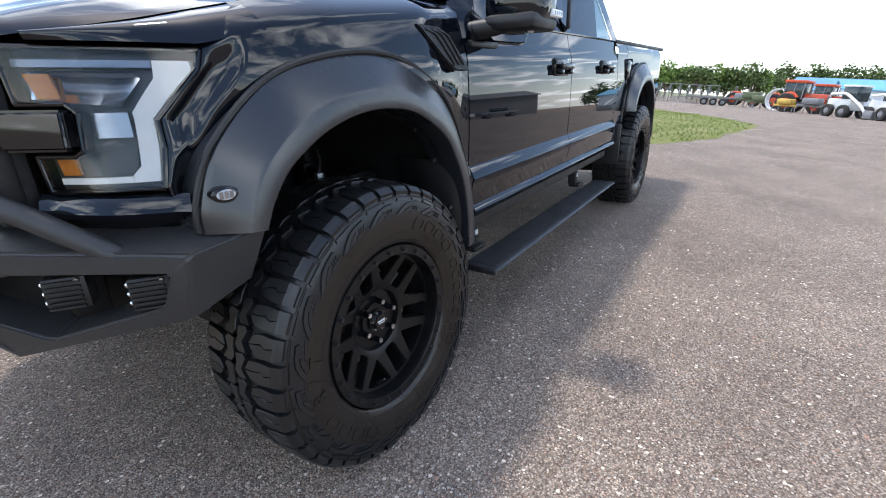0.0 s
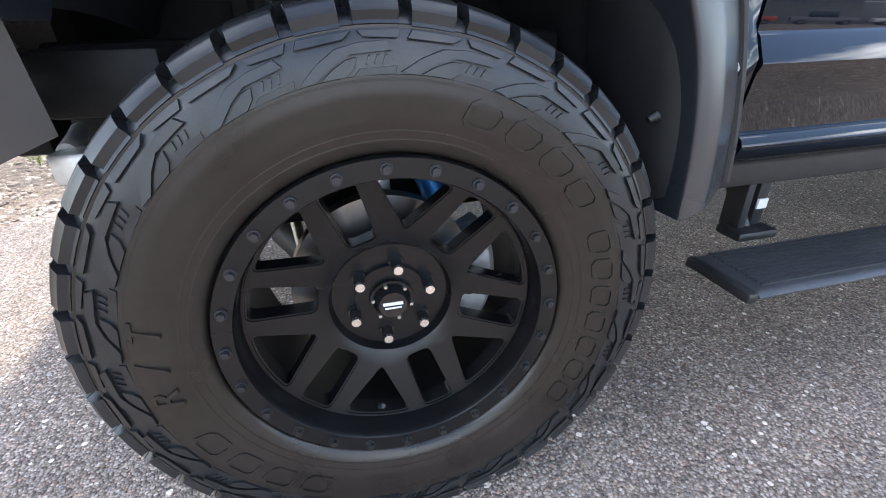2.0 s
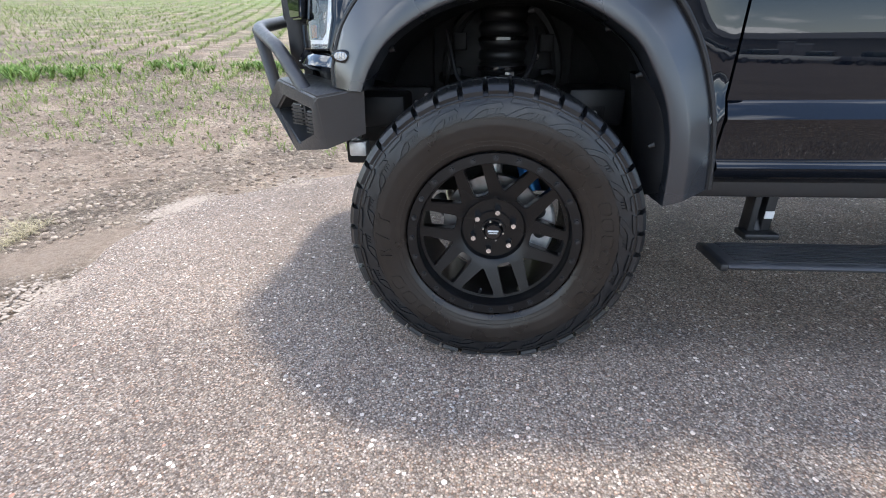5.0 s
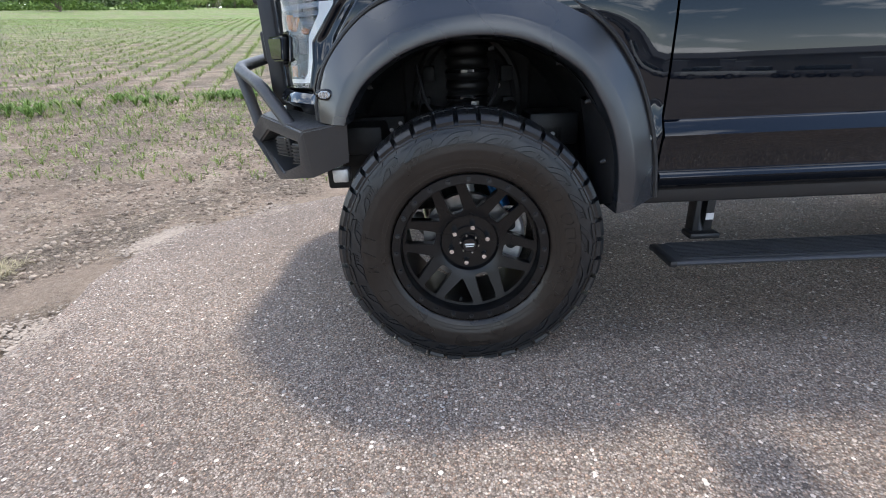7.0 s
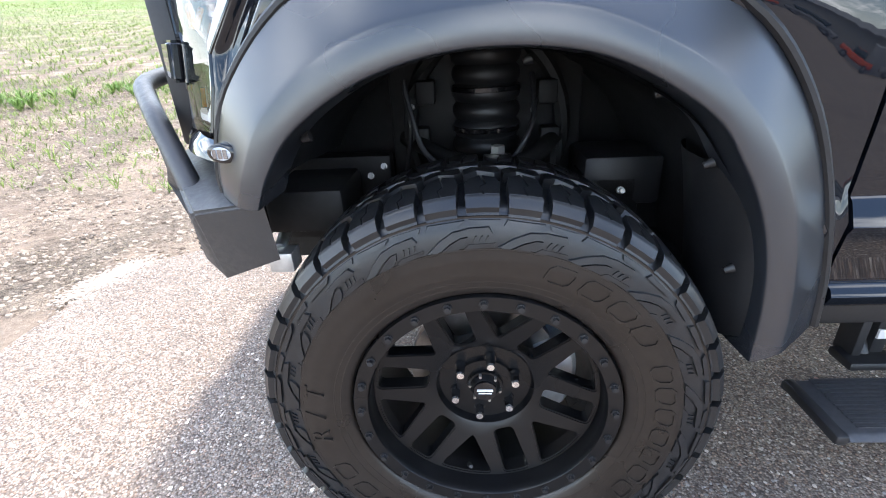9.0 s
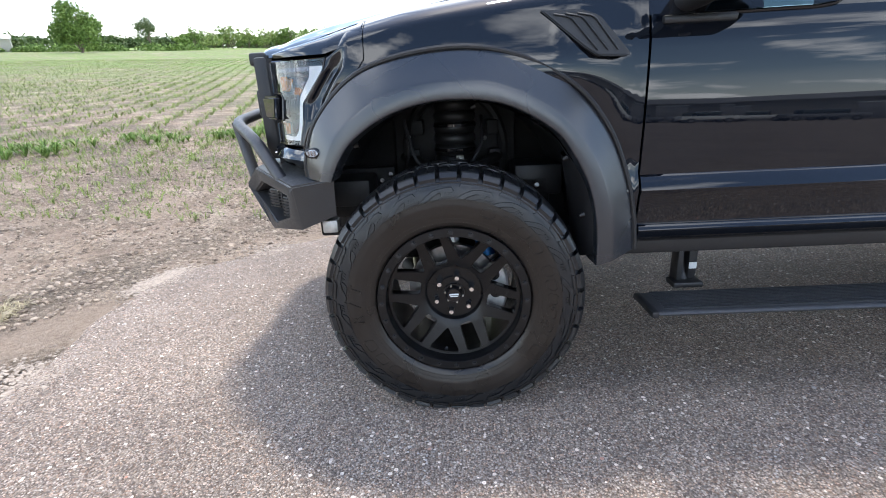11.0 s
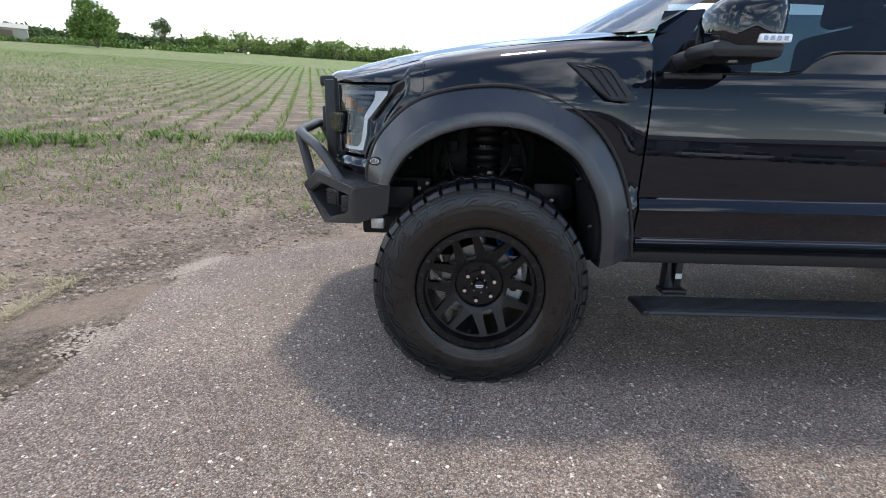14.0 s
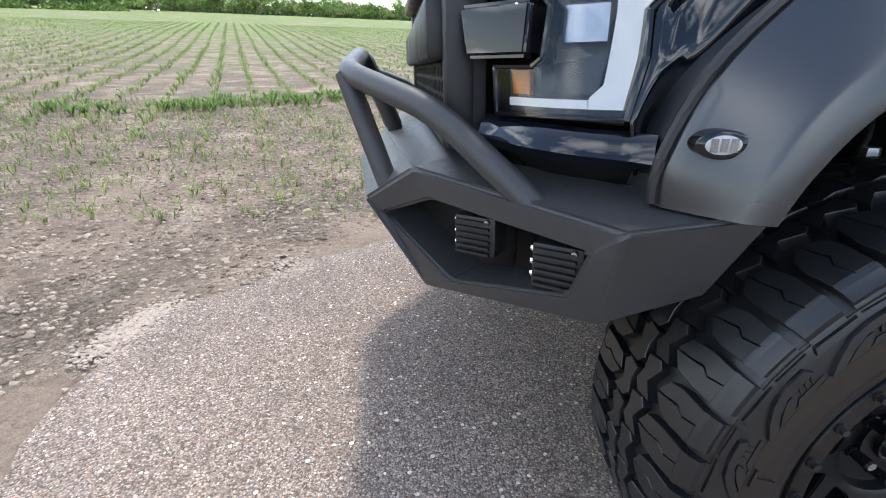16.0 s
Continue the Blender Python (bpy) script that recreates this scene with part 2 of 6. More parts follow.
def both(name, geo, mat, parent=truck, label="", smooth=True):
    a = part(name, geo, mat, parent, label, smooth)
    b = part(name, far(geo), mat, parent, label, smooth)
    return a, b


DOOR_SIDE = [(0.585, 0.16), (0.60, 0.10), (0.625, 0.055), (0.643, 0.028), (0.668, 0.016), (0.680, 0.022), (0.690, 0.040), (0.74, 0.036), (0.790, 0.028), (0.800, 0.022),
             (0.806, 0.020), (0.848, 0.040), (0.855, 0.048), (0.87, 0.047), (1.0, 0.0415), (1.15, 0.0405), (1.25, 0.0445), (1.30, 0.050), (1.345, 0.066), (1.43, 0.086)]


def nose_taper(x):
    return 0.54 * max(0.0, -x) ** 2


def fender_top(x):
    return 1.425 + 0.115 * x - 0.13 * min(x, 0) ** 2 - 0.03 * max(x, 0) ** 2


FENDER_SIDE = [(0.60, 0.045), (0.95, 0.036), (1.10, 0.014), (1.17, 0.003), (1.21, 0.000), (1.26, 0.006), (1.32, 0.020), (1.38, 0.037), (1.46, 0.060)]


def fender_y(x, z):
    """Swollen over the wheel, leaning in above, and meeting the door flush."""
    y = sum(table(FENDER_SIDE, z + d) for d in (-0.03, -0.015, 0, 0.015, 0.03)) / 5
    k = smoothstep(0.32, 0.636, x)
    y = y * (1 - k) + table(DOOR_SIDE, min(z, 1.43)) * k
    return y + nose_taper(x) + 0.08 * max(0.0, (z - (fender_top(x) - 0.07)) / 0.07) ** 2


ARCH_OUT = [(-0.482, 0.895), (-0.477, 0.960), (-0.424, 1.081), (-0.292, 1.204), (-0.134, 1.258), (0.072, 1.273), (0.252, 1.233), (0.409, 1.142), (0.519, 1.013), (0.585, 0.867), (0.621, 0.720), (0.634, 0.600)]
ARCH_IN = [(-0.382, 0.890), (-0.350, 0.955), (-0.290, 1.025), (-0.166, 1.095), (-0.009, 1.127), (0.173, 1.109), (0.331, 1.025), (0.400, 0.940), (0.445, 0.855), (0.472, 0.764), (0.484, 0.670), (0.486, 0.570)]


def arch_low(x):
    """The height of the fender's lower edge over the wheel."""
    pts = [curve_at([(*p, 0) for p in ARCH_OUT], k / 80) for k in range(81)]
    return table([(p.x, p.y) for p in sorted(pts, key=lambda p: p.x)], x)


def flare(x0=0.0, taper=True):
    out, inn = [(*p, 0) for p in ARCH_OUT], [(*p, 0) for p in ARCH_IN]
    # share of the way from the outer to the inner edge, and y there
    prof = [(-0.035, 0.11), (-0.02, 0.026), (0.0, 0.010), (0.10, 0.001), (0.25, -0.012), (0.42, -0.026), (0.55, -0.0365), (0.605, -0.0405), (0.635, -0.0420), (0.80, -0.0440), (0.95, -0.0450), (0.98, -0.0440), (0.995, -0.0418), (1.003, -0.0380), (1.008, -0.025), (1.025, 0.03), (1.035, 0.075)]

    def fn(u, v):
        k = v * (len(prof) - 1)
        s, y = prof[round(k)]
        a, b = curve_at(out, u), curve_at(inn, u)
        p = a.lerp(b, s)
        nose = nose_taper(p.x) * (1 - 0.35 * s) if taper else 0.0
        tail = 0.018 * smoothstep(0.35, 0.6, p.x) * (1 - s)
        return (x0 + p.x, y + nose * 0.38 + tail, p.y)
    vs, fs = grid(fn, 72, len(prof) - 1, flip=True)
    n = len(prof)
    fs += [tuple(range(n)), tuple(range(len(vs) - n, len(vs)))[::-1]]
    return vs, fs


def gasket(x0=0.0, taper=True):
    """The thin black rubber line between flare and fender."""
    out = [(*p, 0) for p in ARCH_OUT]
    pts = []
    for k in range(61):
        p = curve_at(out, k / 60)
        c = Vector((0.07, 0.6, 0))
        p = p + (p - c).normalized() * 0.006
        pts.append((x0 + p.x, 0.010 + (nose_taper(p.x) * 0.50 if taper else 0.012) + 0.02 * smoothstep(0.40, 0.6, p.x), p.y))
    return tube(pts, 0.009, 8, 0.002)


# fenders
def fender_panel():
    def fn(u, v):
        x = -0.60 + u * (0.636 + 0.60)
        low = arch_low(x) - 0.03 if x > -0.455 else 0.985
        low = min(low, fender_top(x) - 0.03)
        if x > 0.60:
            low = max(low, 0.66)
        z = low + (fender_top(x) - low) * v
        return (x, fender_y(x, z), z)
    return grid(fn, 90, 16)


def lamp_cut(p):
    """Whether a place of the fender lies inside the headlight's opening."""
    x, y, z = p
    edge = table([(0.92, -0.445), (1.0, -0.43), (1.08, -0.395), (1.17, -0.32), (1.262, -0.25), (1.352, -0.25)], z)
    return x < edge - 0.010


vs, fs = fender_panel()
fs = [f for f in fs if not all(lamp_cut(vs[i]) for i in f)]
both("fender", (vs, fs), PAINT)
for ob in both("wheel_arch_flare", flare(), SATIN, label="satin black bolt-on wheel arch flare"):
    pass
both("flare_gasket", gasket(), PLASTIC)

# side vent in the fender
def plate(outline, y, depth, bev=0.004):
    """A flat shape in x, z with the outline, standing out towards the viewer's side."""
    bm = bmesh.new()
    f = bm.faces.new([bm.verts.new((x, y, z)) for x, z in outline])
    r = bmesh.ops.extrude_face_region(bm, geom=[f])
    bmesh.ops.translate(bm, verts=[v for v in r["geom"] if isinstance(v, bmesh.types.BMVert)], vec=(0, -depth, 0))
    bmesh.ops.recalc_face_normals(bm, faces=bm.faces)
    if bev:
        bmesh.ops.bevel(bm, geom=bm.edges[:], offset=bev, segments=2, affect="EDGES")
    return data(bm)


VENT = [(0.295, 1.368), (0.42, 1.366), (0.475, 1.345), (0.565, 1.235), (0.555, 1.226), (0.465, 1.232), (0.425, 1.258)]
def lean(g):
    """Tilts a side piece with the fender's upper slope."""
    return [(v[0], v[1] - 0.006 + 0.24 * (v[2] - 1.30), v[2]) for v in g[0]], g[1]


vent_a, vent_b = both("fender_vent", lean(plate(VENT, 0.050, 0.036)), PLASTIC, label="black slatted fender vent")
for vent, mirror in ((vent_a, False), (vent_b, True)):
    for k in range(3):
        o = 0.035 * k
        pts = [(0.335 + o, 0.012, 1.355), (0.385 + o, 0.011, 1.345), (0.465 + o * 0.85, 0.011, 1.248)]
        g = lean(tube(pts, 0.003, 8, 0.015))
        part("vent_slat", far(g) if mirror else g, PLASTIC, vent)

# hood with its raised middle and folded edges
HOOD_EDGE = [(-0.775, YC), (-0.768, 0.80), (-0.755, 0.62), (-0.735, 0.48), (-0.70, 0.40), (-0.66, 0.362), (-0.55, 0.275), (-0.45, 0.215), (-0.35, 0.180), (-0.20, 0.154), (0.0, 0.137), (0.72, 0.137)]
HOOD_RIM = [(-0.775, 1.322), (-0.66, 1.304), (-0.55, 1.322), (-0.45, 1.340), (-0.35, fender_top(-0.35) - 0.006), (-0.2, fender_top(-0.2)), (0.0, fender_top(0.0)), (0.2, fender_top(0.2)), (0.45, fender_top(0.45)), (0.72, fender_top(0.72))]


def hood_pt(u, v):
    x = -0.775 + 1.495 * u ** 1.7
    side = table(HOOD_EDGE, x)
    y = side + v * (2 * YC - 2 * side)
    near = min(y, 2 * YC - y)
    z = fender_top(max(x, -0.62)) + 0.004 + 0.055 * smoothstep(0.13, 0.43, near) + 0.040 * smoothstep(0.4, 1.0, near)
    z += 0.020 * smoothstep(0.60, 0.66, near) * smoothstep(-0.72, -0.2, x)
    rim = table(HOOD_RIM, x) + 0.003
    s = min(1.0, max(0.0, near - side) / (0.16 if x < -0.36 else 0.10))
    drop = min(1.0, max(0.0, x + 0.775) / 0.12)
    z = rim + (z - rim) * math.sqrt(1 - (1 - s) ** 2) * math.sqrt(1 - (1 - drop) ** 2)
    return (x, y, z)


part("hood", grid(hood_pt, 60, 90), PAINT, truck, "glossy black hood with a raised centre", True)

# doors, one sheet of panel each with folded trim line
def side_sheet(x0, x1, lo=0.585, hi=1.345, nx=14):
    zs = [z for z, _ in DOOR_SIDE if lo - 1e-6 <= z <= hi + 1e-6]

    def fn(u, v):
        z = zs[round(v * (len(zs) - 1))]
        return (x0 + (x1 - x0) * u, table(DOOR_SIDE, z), z)
    vs, fs = grid(fn, nx, len(zs) - 1)
    rim = [(x0 + 0.0005, y + 0.03, z) for x, y, z in vs[:len(zs)]], None
    k = len(vs)
    vs = vs + rim[0] + [(x1 - 0.0005, y + 0.03, z) for x, y, z in vs[-len(zs):]]
    n = len(zs)
    for j in range(n - 1):
        fs.append((k + j, j, j + 1, k + j + 1))
        fs.append((k - n + j, k + n + j, k + n + j + 1, k - n + j + 1))
    return vs, fs


WIN_LINE = [(0.66, 1.338), (1.14, 1.342), (1.20, 1.350), (1.255, 1.395), (1.31, 1.420), (1.36, 1.425), (3.2, 1.432)]


def shoulder(x0, x1, nx=24):
    """The strip of door between the body line and the window's lower edge."""
    def fn(u, v):
        x = x0 + (x1 - x0) * u
        z = 1.345 + (max(table(WIN_LINE, x), 1.346) - 1.345) * v
        return (x, table(DOOR_SIDE, z), z)
    return grid(fn, nx, 4)


for nm, x0, x1 in (("front_door", 0.644, 1.842), ("rear_door", 1.850, 2.92)):
    a, b = both(nm, join(side_sheet(x0, x1), shoulder(x0, x1, 40)), PAINT, label="glossy black door")
    hx = 1.56 if nm == "front_door" else 2.47
    for door, mirror in ((a, False), (b, True)):
        f = far if mirror else (lambda g: g)
        recess = part("handle_recess", f(data(box(hx - 0.005, hx + 0.215, 0.030, 0.060, 1.198, 1.290, 0.012))), GLOSS, door)
        part("door_handle", f(data(box(hx + 0.012, hx + 0.20, -0.005, 0.020, 1.232, 1.262, 0.009))), GLOSS, door, "gloss black pull handle")
        part("handle_end", f(data(box(hx + 0.01, hx + 0.05, 0.0, 0.035, 1.205, 1.232, 0.006))), PAINT, door)
        part("handle_end", f(data(box(hx + 0.155, hx + 0.2, 0.0, 0.035, 1.205, 1.232, 0.006))), PAINT, door)
# cowl pillar between fender and door, rocker and underbody
both("rocker_panel", data(box(0.60, 2.95, 0.09, 0.22, 0.555, 0.66, 0.012)), PLASTIC)
part("underbody", data(box(-0.35, 5.0, 0.30, 2 * YC - 0.30, 0.50, 0.62, 0.02)), FRAME, truck)
part("engine_bay_shell", data(box(-0.60, 0.60, 0.66, 2 * YC - 0.66, 0.70, 1.36, 0.02)), FRAME, truck)
part("cab_floor", data(box(0.60, 3.0, 0.11, 2 * YC - 0.11, 0.60, 0.72)), FRAME, truck)

# greenhouse: side glass, pillars, windscreen, roof
def cab_y(z):
    return 0.086 + (z - 1.43) * 0.42


SILL = lambda x: table(WIN_LINE, x)


def window_sheet(x0, x1, slant0=0.0, slant1=0.0, out=0.0):
    def fn(u, v):
        x = x0 + (x1 - x0) * u
        z0 = SILL(x) + 0.006
        z = z0 + (1.90 - z0) * v
        x += (slant0 * (1 - u) + slant1 * u) * (z - z0)
        return (x, cab_y(z) - out, z)
    return grid(fn, 30, 8)


def strut(a, b, w, d=0.05):
    """A pillar between two places of the cab's side, w wide."""
    def fn(u, v):
        p = Vector(a).lerp(Vector(b), u)
        return (p.x + (v - 0.5) * w, cab_y(p.z) - 0.008, p.z)
    g = grid(fn, 8, 3)
    vs, fs = g
    return vs, fs


both("front_window", window_sheet(0.80, 1.80, 0.85, 0.02), WINDOW, label="tinted door glass")
both("rear_window", window_sheet(1.90, 2.82, 0.0, -0.08), WINDOW, label="tinted door glass")
both("belt_moulding", tube([(x, table(DOOR_SIDE, max(1.345, SILL(x))) - 0.002, SILL(x)) for x in (0.78, 0.95, 1.14, 1.20, 1.255, 1.31, 1.36, 1.84, 2.4, 2.92)], 0.0065, 8, 0.02), GLOSS)
both("window_trim", strut((0.72, 0, 1.338), (1.24, 0, 1.94), 0.13), GLOSS)
both("centre_pillar", strut((1.86, 0, 1.43), (1.84, 0, 1.94), 0.12), GLOSS)
both("rear_pillar", strut((2.90, 0, 1.43), (2.80, 0, 1.94), 0.16), PAINT)
# a-pillar body and corner behind the fender
def cowl_side():
    def fn(u, v):
        z = 1.345 + 0.235 * v
        x0, x1 = 0.60 + 0.10 * v, 0.70 + 0.14 * v
        return (x0 + (x1 - x0) * u, max(table(DOOR_SIDE, min(z, 1.43)), cab_y(z)) - 0.010 + 0.05 * (1 - u), z)
    return grid(fn, 6, 8)


both("cowl_corner", cowl_side(), PAINT)


def windscreen(u, v):
    y = 0.13 + 0.11 * u + v * (2 * YC - 0.26 - 0.22 * u)
    e = ((y - YC) / 0.9) ** 2
    return (0.36 + 0.84 * u + 0.25 * e, y, 1.555 + 0.42 * u - 0.055 * e)


part("windscreen", grid(windscreen, 10, 24), WINDOW, truck, "raked tinted windscreen")


def roof(u, v):
    y = 0.29 + v * (2 * YC - 0.58)
    return (1.22 + 1.62 * u, y, 1.945 + 0.05 * math.sin(math.pi * v) + 0.025 * math.sin(math.pi * u))


part("roof", grid(roof, 12, 20), PAINT, truck)
part("cab_back", grid(lambda u, v: (2.90 - 0.06 * u, 0.12 + 0.16 * u + v * (2 * YC - 0.24 - 0.32 * u), 0.9 + 1.05 * u), 6, 6, flip=True), PAINT, truck)
part("dashboard", data(box(0.70, 1.05, 0.20, 2 * YC - 0.20, 1.15, 1.42, 0.05)), PLASTIC, truck)
SEAT = material("dark_seat_leather", (0.03, 0.03, 0.035), 0.5, grain=(60, 0.3))
for sx, sy in ((1.62, 0.55), (1.62, 1.56), (2.55, 0.55), (2.55, 1.56)):
    seat = part("seat", join(data(box(sx, sx + 0.16, sy - 0.24, sy + 0.24, 1.0, 1.58, 0.05)), data(box(sx - 0.42, sx + 0.1, sy - 0.25, sy + 0.25, 0.86, 1.02, 0.04))), SEAT, truck, "dark leather seat")
    part("headrest", data(box(sx + 0.03, sx + 0.13, sy - 0.13, sy + 0.13, 1.60, 1.78, 0.035)), SEAT, seat)
# slotted trim on the centre pillar
vent_strip = part("pillar_badge", data(box(1.835, 1.862, 0.070, 0.090, 1.45, 1.60, 0.004)), PLASTIC, truck, "small slotted pillar trim")

# load bed
def bed_side():
    def fn(u, v):
        x = 2.93 + u * 2.05
        lowest = 0.66
        if BASE - 0.46 < x < BASE + 0.64:
            lowest = arch_low(x - BASE) - 0.03
        z = lowest + (1.425 - lowest) * v
        y = table(DOOR_SIDE, min(max(z, 0.87), 1.30)) + 0.03 * max(0, (z - 1.36) / 0.065) ** 2 + 0.05 * smoothstep(4.7, 4.98, x)
        return (x, y, z)
    return grid(fn, 90, 14)


both("bed_side", bed_side(), PAINT, label="glossy black load bed side")
both("bed_rail", data(box(2.94, 4.97, 0.07, 0.20, 1.415, 1.445, 0.012)), PLASTIC)
both("wheel_arch_flare", flare(BASE, False), SATIN, label="satin black bolt-on wheel arch flare")
both("flare_gasket", gasket(BASE, False), PLASTIC)
part("tailgate", data(box(4.95, 5.02, 0.13, 2 * YC - 0.13, 0.75, 1.42, 0.02)), PAINT, truck)
part("bed_floor", data(box(2.95, 4.95, 0.16, 2 * YC - 0.16, 0.90, 0.98)), FRAME, truck)
fuel, _ = both("fuel_door", data(box(3.19, 3.36, 0.030, 0.060, 1.14, 1.31, 0.028)), PAINT)
both("mud_flap", data(box(3.12, 3.145, 0.02, 0.30, 0.46, 0.80, 0.01)), PLASTIC)
both("mud_flap", data(box(4.24, 4.265, 0.02, 0.30, 0.40, 0.80, 0.01)), PLASTIC)

# wheel wells
def liner(x0):
    inn = [(*p, 0) for p in ARCH_IN]

    def fn(u, v):
        p = curve_at(inn, u)
        c = Vector((0.03, 0.60, 0))
        p = p + (p - c).normalized() * 0.03 * smoothstep(0.0, 0.15, v)
        w = 0.02 + 0.66 * v
        bulge = 0.008 * math.sin(9 * u + 5 * v)
        return (x0 + p.x + bulge, w, p.y - 0.04 * v + bulge)
    return grid(fn, 40, 10, flip=False)


both("wheel_liner", liner(0.0), LINER, label="black moulded wheel-well liner")
both("wheel_liner", liner(BASE), LINER, label="black moulded wheel-well liner")
both("inner_well", data(box(-0.62, 0.62, 0.66, 0.70, 0.62, 1.30)), LINER)
both("inner_well", data(box(BASE - 0.6, BASE + 0.6, 0.62, 0.66, 0.62, 1.30)), LINER)


def flap():
    """The liner's lower tail behind the front wheel."""
    def fn(u, v):
        z = 0.562 + 0.36 * u + 0.05 * (2 * v - 1) ** 2 * (1 - u)
        return (0.500 - 0.02 * u - 0.03 * u * u - 0.05 * math.sin(math.pi * v) ** 0.7, -0.025 + 0.30 * v, z)
    return grid(fn, 10, 12)


both("liner_tail", flap(), PLASTIC)
for x, y, z in ((0.452, 0.02, 0.735), (0.395, 0.05, 0.925), (0.30, 0.06, 1.045), (0.10, 0.20, 1.10), (-0.30, 0.05, 1.00)):
    g = rod((x + 0.004, y, z), (x - 0.012, y, z - 0.006), 0.010, 0.006, 10)
    both("liner_clip", g, PLASTIC)

# wheels: the axle lies along y, the outer face looks to -y
def spoke_plate():
    """The wheel's face: a disc with six slots and six three-cornered windows between paired spokes."""
    from mathutils.geometry import delaunay_2d_cdt
    R0, R1 = 0.062, 0.236
    holes = []

    def rounded(poly, r):
        out = []
        n = len(poly)
        for i in range(n):
            p, a, b = Vector(poly[i]), Vector(poly[i - 1]), Vector(poly[(i + 1) % n])
            d = min(r, (a - p).length * 0.45, (b - p).length * 0.45)
            s, e = p + (a - p).normalized() * d, p + (b - p).normalized() * d
            out += [s.lerp(p, k / 4).lerp(p.lerp(e, k / 4), k / 4) for k in range(5)]
        return out

    for k in range(6):
        a = radians(-18 + 60 * k)
        ax, side = Vector((math.sin(a), math.cos(a))), Vector((math.cos(a), -math.sin(a)))
        holes.append(rounded([ax * 0.123 - side * 0.023, ax * 0.227 - side * 0.029, ax * 0.227 + side * 0.029, ax * 0.123 + side * 0.023], 0.012))
        a = radians(12 + 60 * k)
        tri = [(0.136, 0.0)] + [(0.227, f) for f in (15.0, 9, 4, 0, -4, -9, -15.0)]
        holes.append(rounded([(r * math.sin(a + radians(d)), r * math.cos(a + radians(d))) for r, d in tri], 0.010))
    N = 96
    pts, edges = [], []

    def loop(ps):
        k = len(pts)
        pts.extend(Vector(p) for p in ps)
        edges.extend((k + i, k + (i + 1) % len(ps)) for i in range(len(ps)))
    for R in (R0, R1):
        loop([(R * math.sin(2 * math.pi * i / N), R * math.cos(2 * math.pi * i / N)) for i in range(N)])
    for hole in holes:
        loop(hole)
    for R in (0.080, 0.100, 0.1055, 0.113):
        pts.extend(Vector((R * math.sin(2 * math.pi * i / N), R * math.cos(2 * math.pi * i / N))) for i in range(N))
    v2, _, f2, *_ = delaunay_2d_cdt(pts, edges, [], 0, 1e-6)

    def inside(p, poly):
        hit, n = False, len(poly)
        for i in range(n):
            a, b = poly[i], poly[i - 1]
            if (a.y > p.y) != (b.y > p.y) and p.x < (b.x - a.x) * (p.y - a.y) / (b.y - a.y) + a.x:
                hit = not hit
        return hit
    keep = []
    for f in f2:
        c = sum((v2[i] for i in f), Vector((0, 0))) / len(f)
        if R0 < c.length < R1 and not any(inside(c, h) for h in holes):
            keep.append(f)

    def front(r):
        return table([(0.06, 0.047), (0.100, 0.047), (0.1055, 0.030), (0.114, 0.025), (0.17, 0.012), (0.226, -0.001), (0.236, -0.003)], r)
    vs = [(p.x, front(p.length), p.y) for p in v2] + [(p.x * 0.995, front(p.length) + 0.034, p.y * 0.995) for p in v2]
    k = len(v2)
    fs, count = [], {}
    for f in keep:
        fs.append(tuple(f))
        fs.append(tuple(i + k for i in reversed(f)))
        for i in range(len(f)):
            e = (f[i], f[(i + 1) % len(f)])
            count[e] = count.get(e, 0) + 1
    for a, b in count:
        if (b, a) not in count:
            fs.append((b, a, a + k, b + k))
    bm = bmesh.new()
    bv = [bm.verts.new(v) for v in vs]
    for f in fs:
        try:
            bm.faces.new([bv[i] for i in f])
        except ValueError:
            pass
    bmesh.ops.delete(bm, geom=[v for v in bm.verts if not v.link_faces], context="VERTS")
    bmesh.ops.recalc_face_normals(bm, faces=bm.faces)
    rim = [e for e in bm.edges if len(e.link_faces) == 2 and e.calc_face_angle() > 0.9 and e.verts[0].co.y < 0.03]
    bmesh.ops.bevel(bm, geom=rim, offset=0.0028, segments=2, affect="EDGES")
    return data(bm)


TYRE_Y = 0.105  # middle of the tread, seen from the hub face
def on_tyre(r, y, a):
    return Vector((r * math.sin(a), y, r * math.cos(a)))


WALL = [(0.268, -0.028), (0.276, -0.044), (0.290, -0.052), (0.320, -0.061), (0.350, -0.065), (0.380, -0.064), (0.402, -0.061), (0.420, -0.055), (0.432, -0.046), (0.440, -0.032)]


def wall_y(r):
    return table(WALL, r)


def tyre_geo():
    prof = WALL + [(0.4430, -0.010), (0.4455, 0.03), (0.4470, 0.105), (0.4455, 0.18), (0.4430, 0.22)] + [(r, 2 * TYRE_Y - y) for r, y in reversed(WALL)]
    return revolve(prof, 120)


PITCH = 2 * math.pi / 40


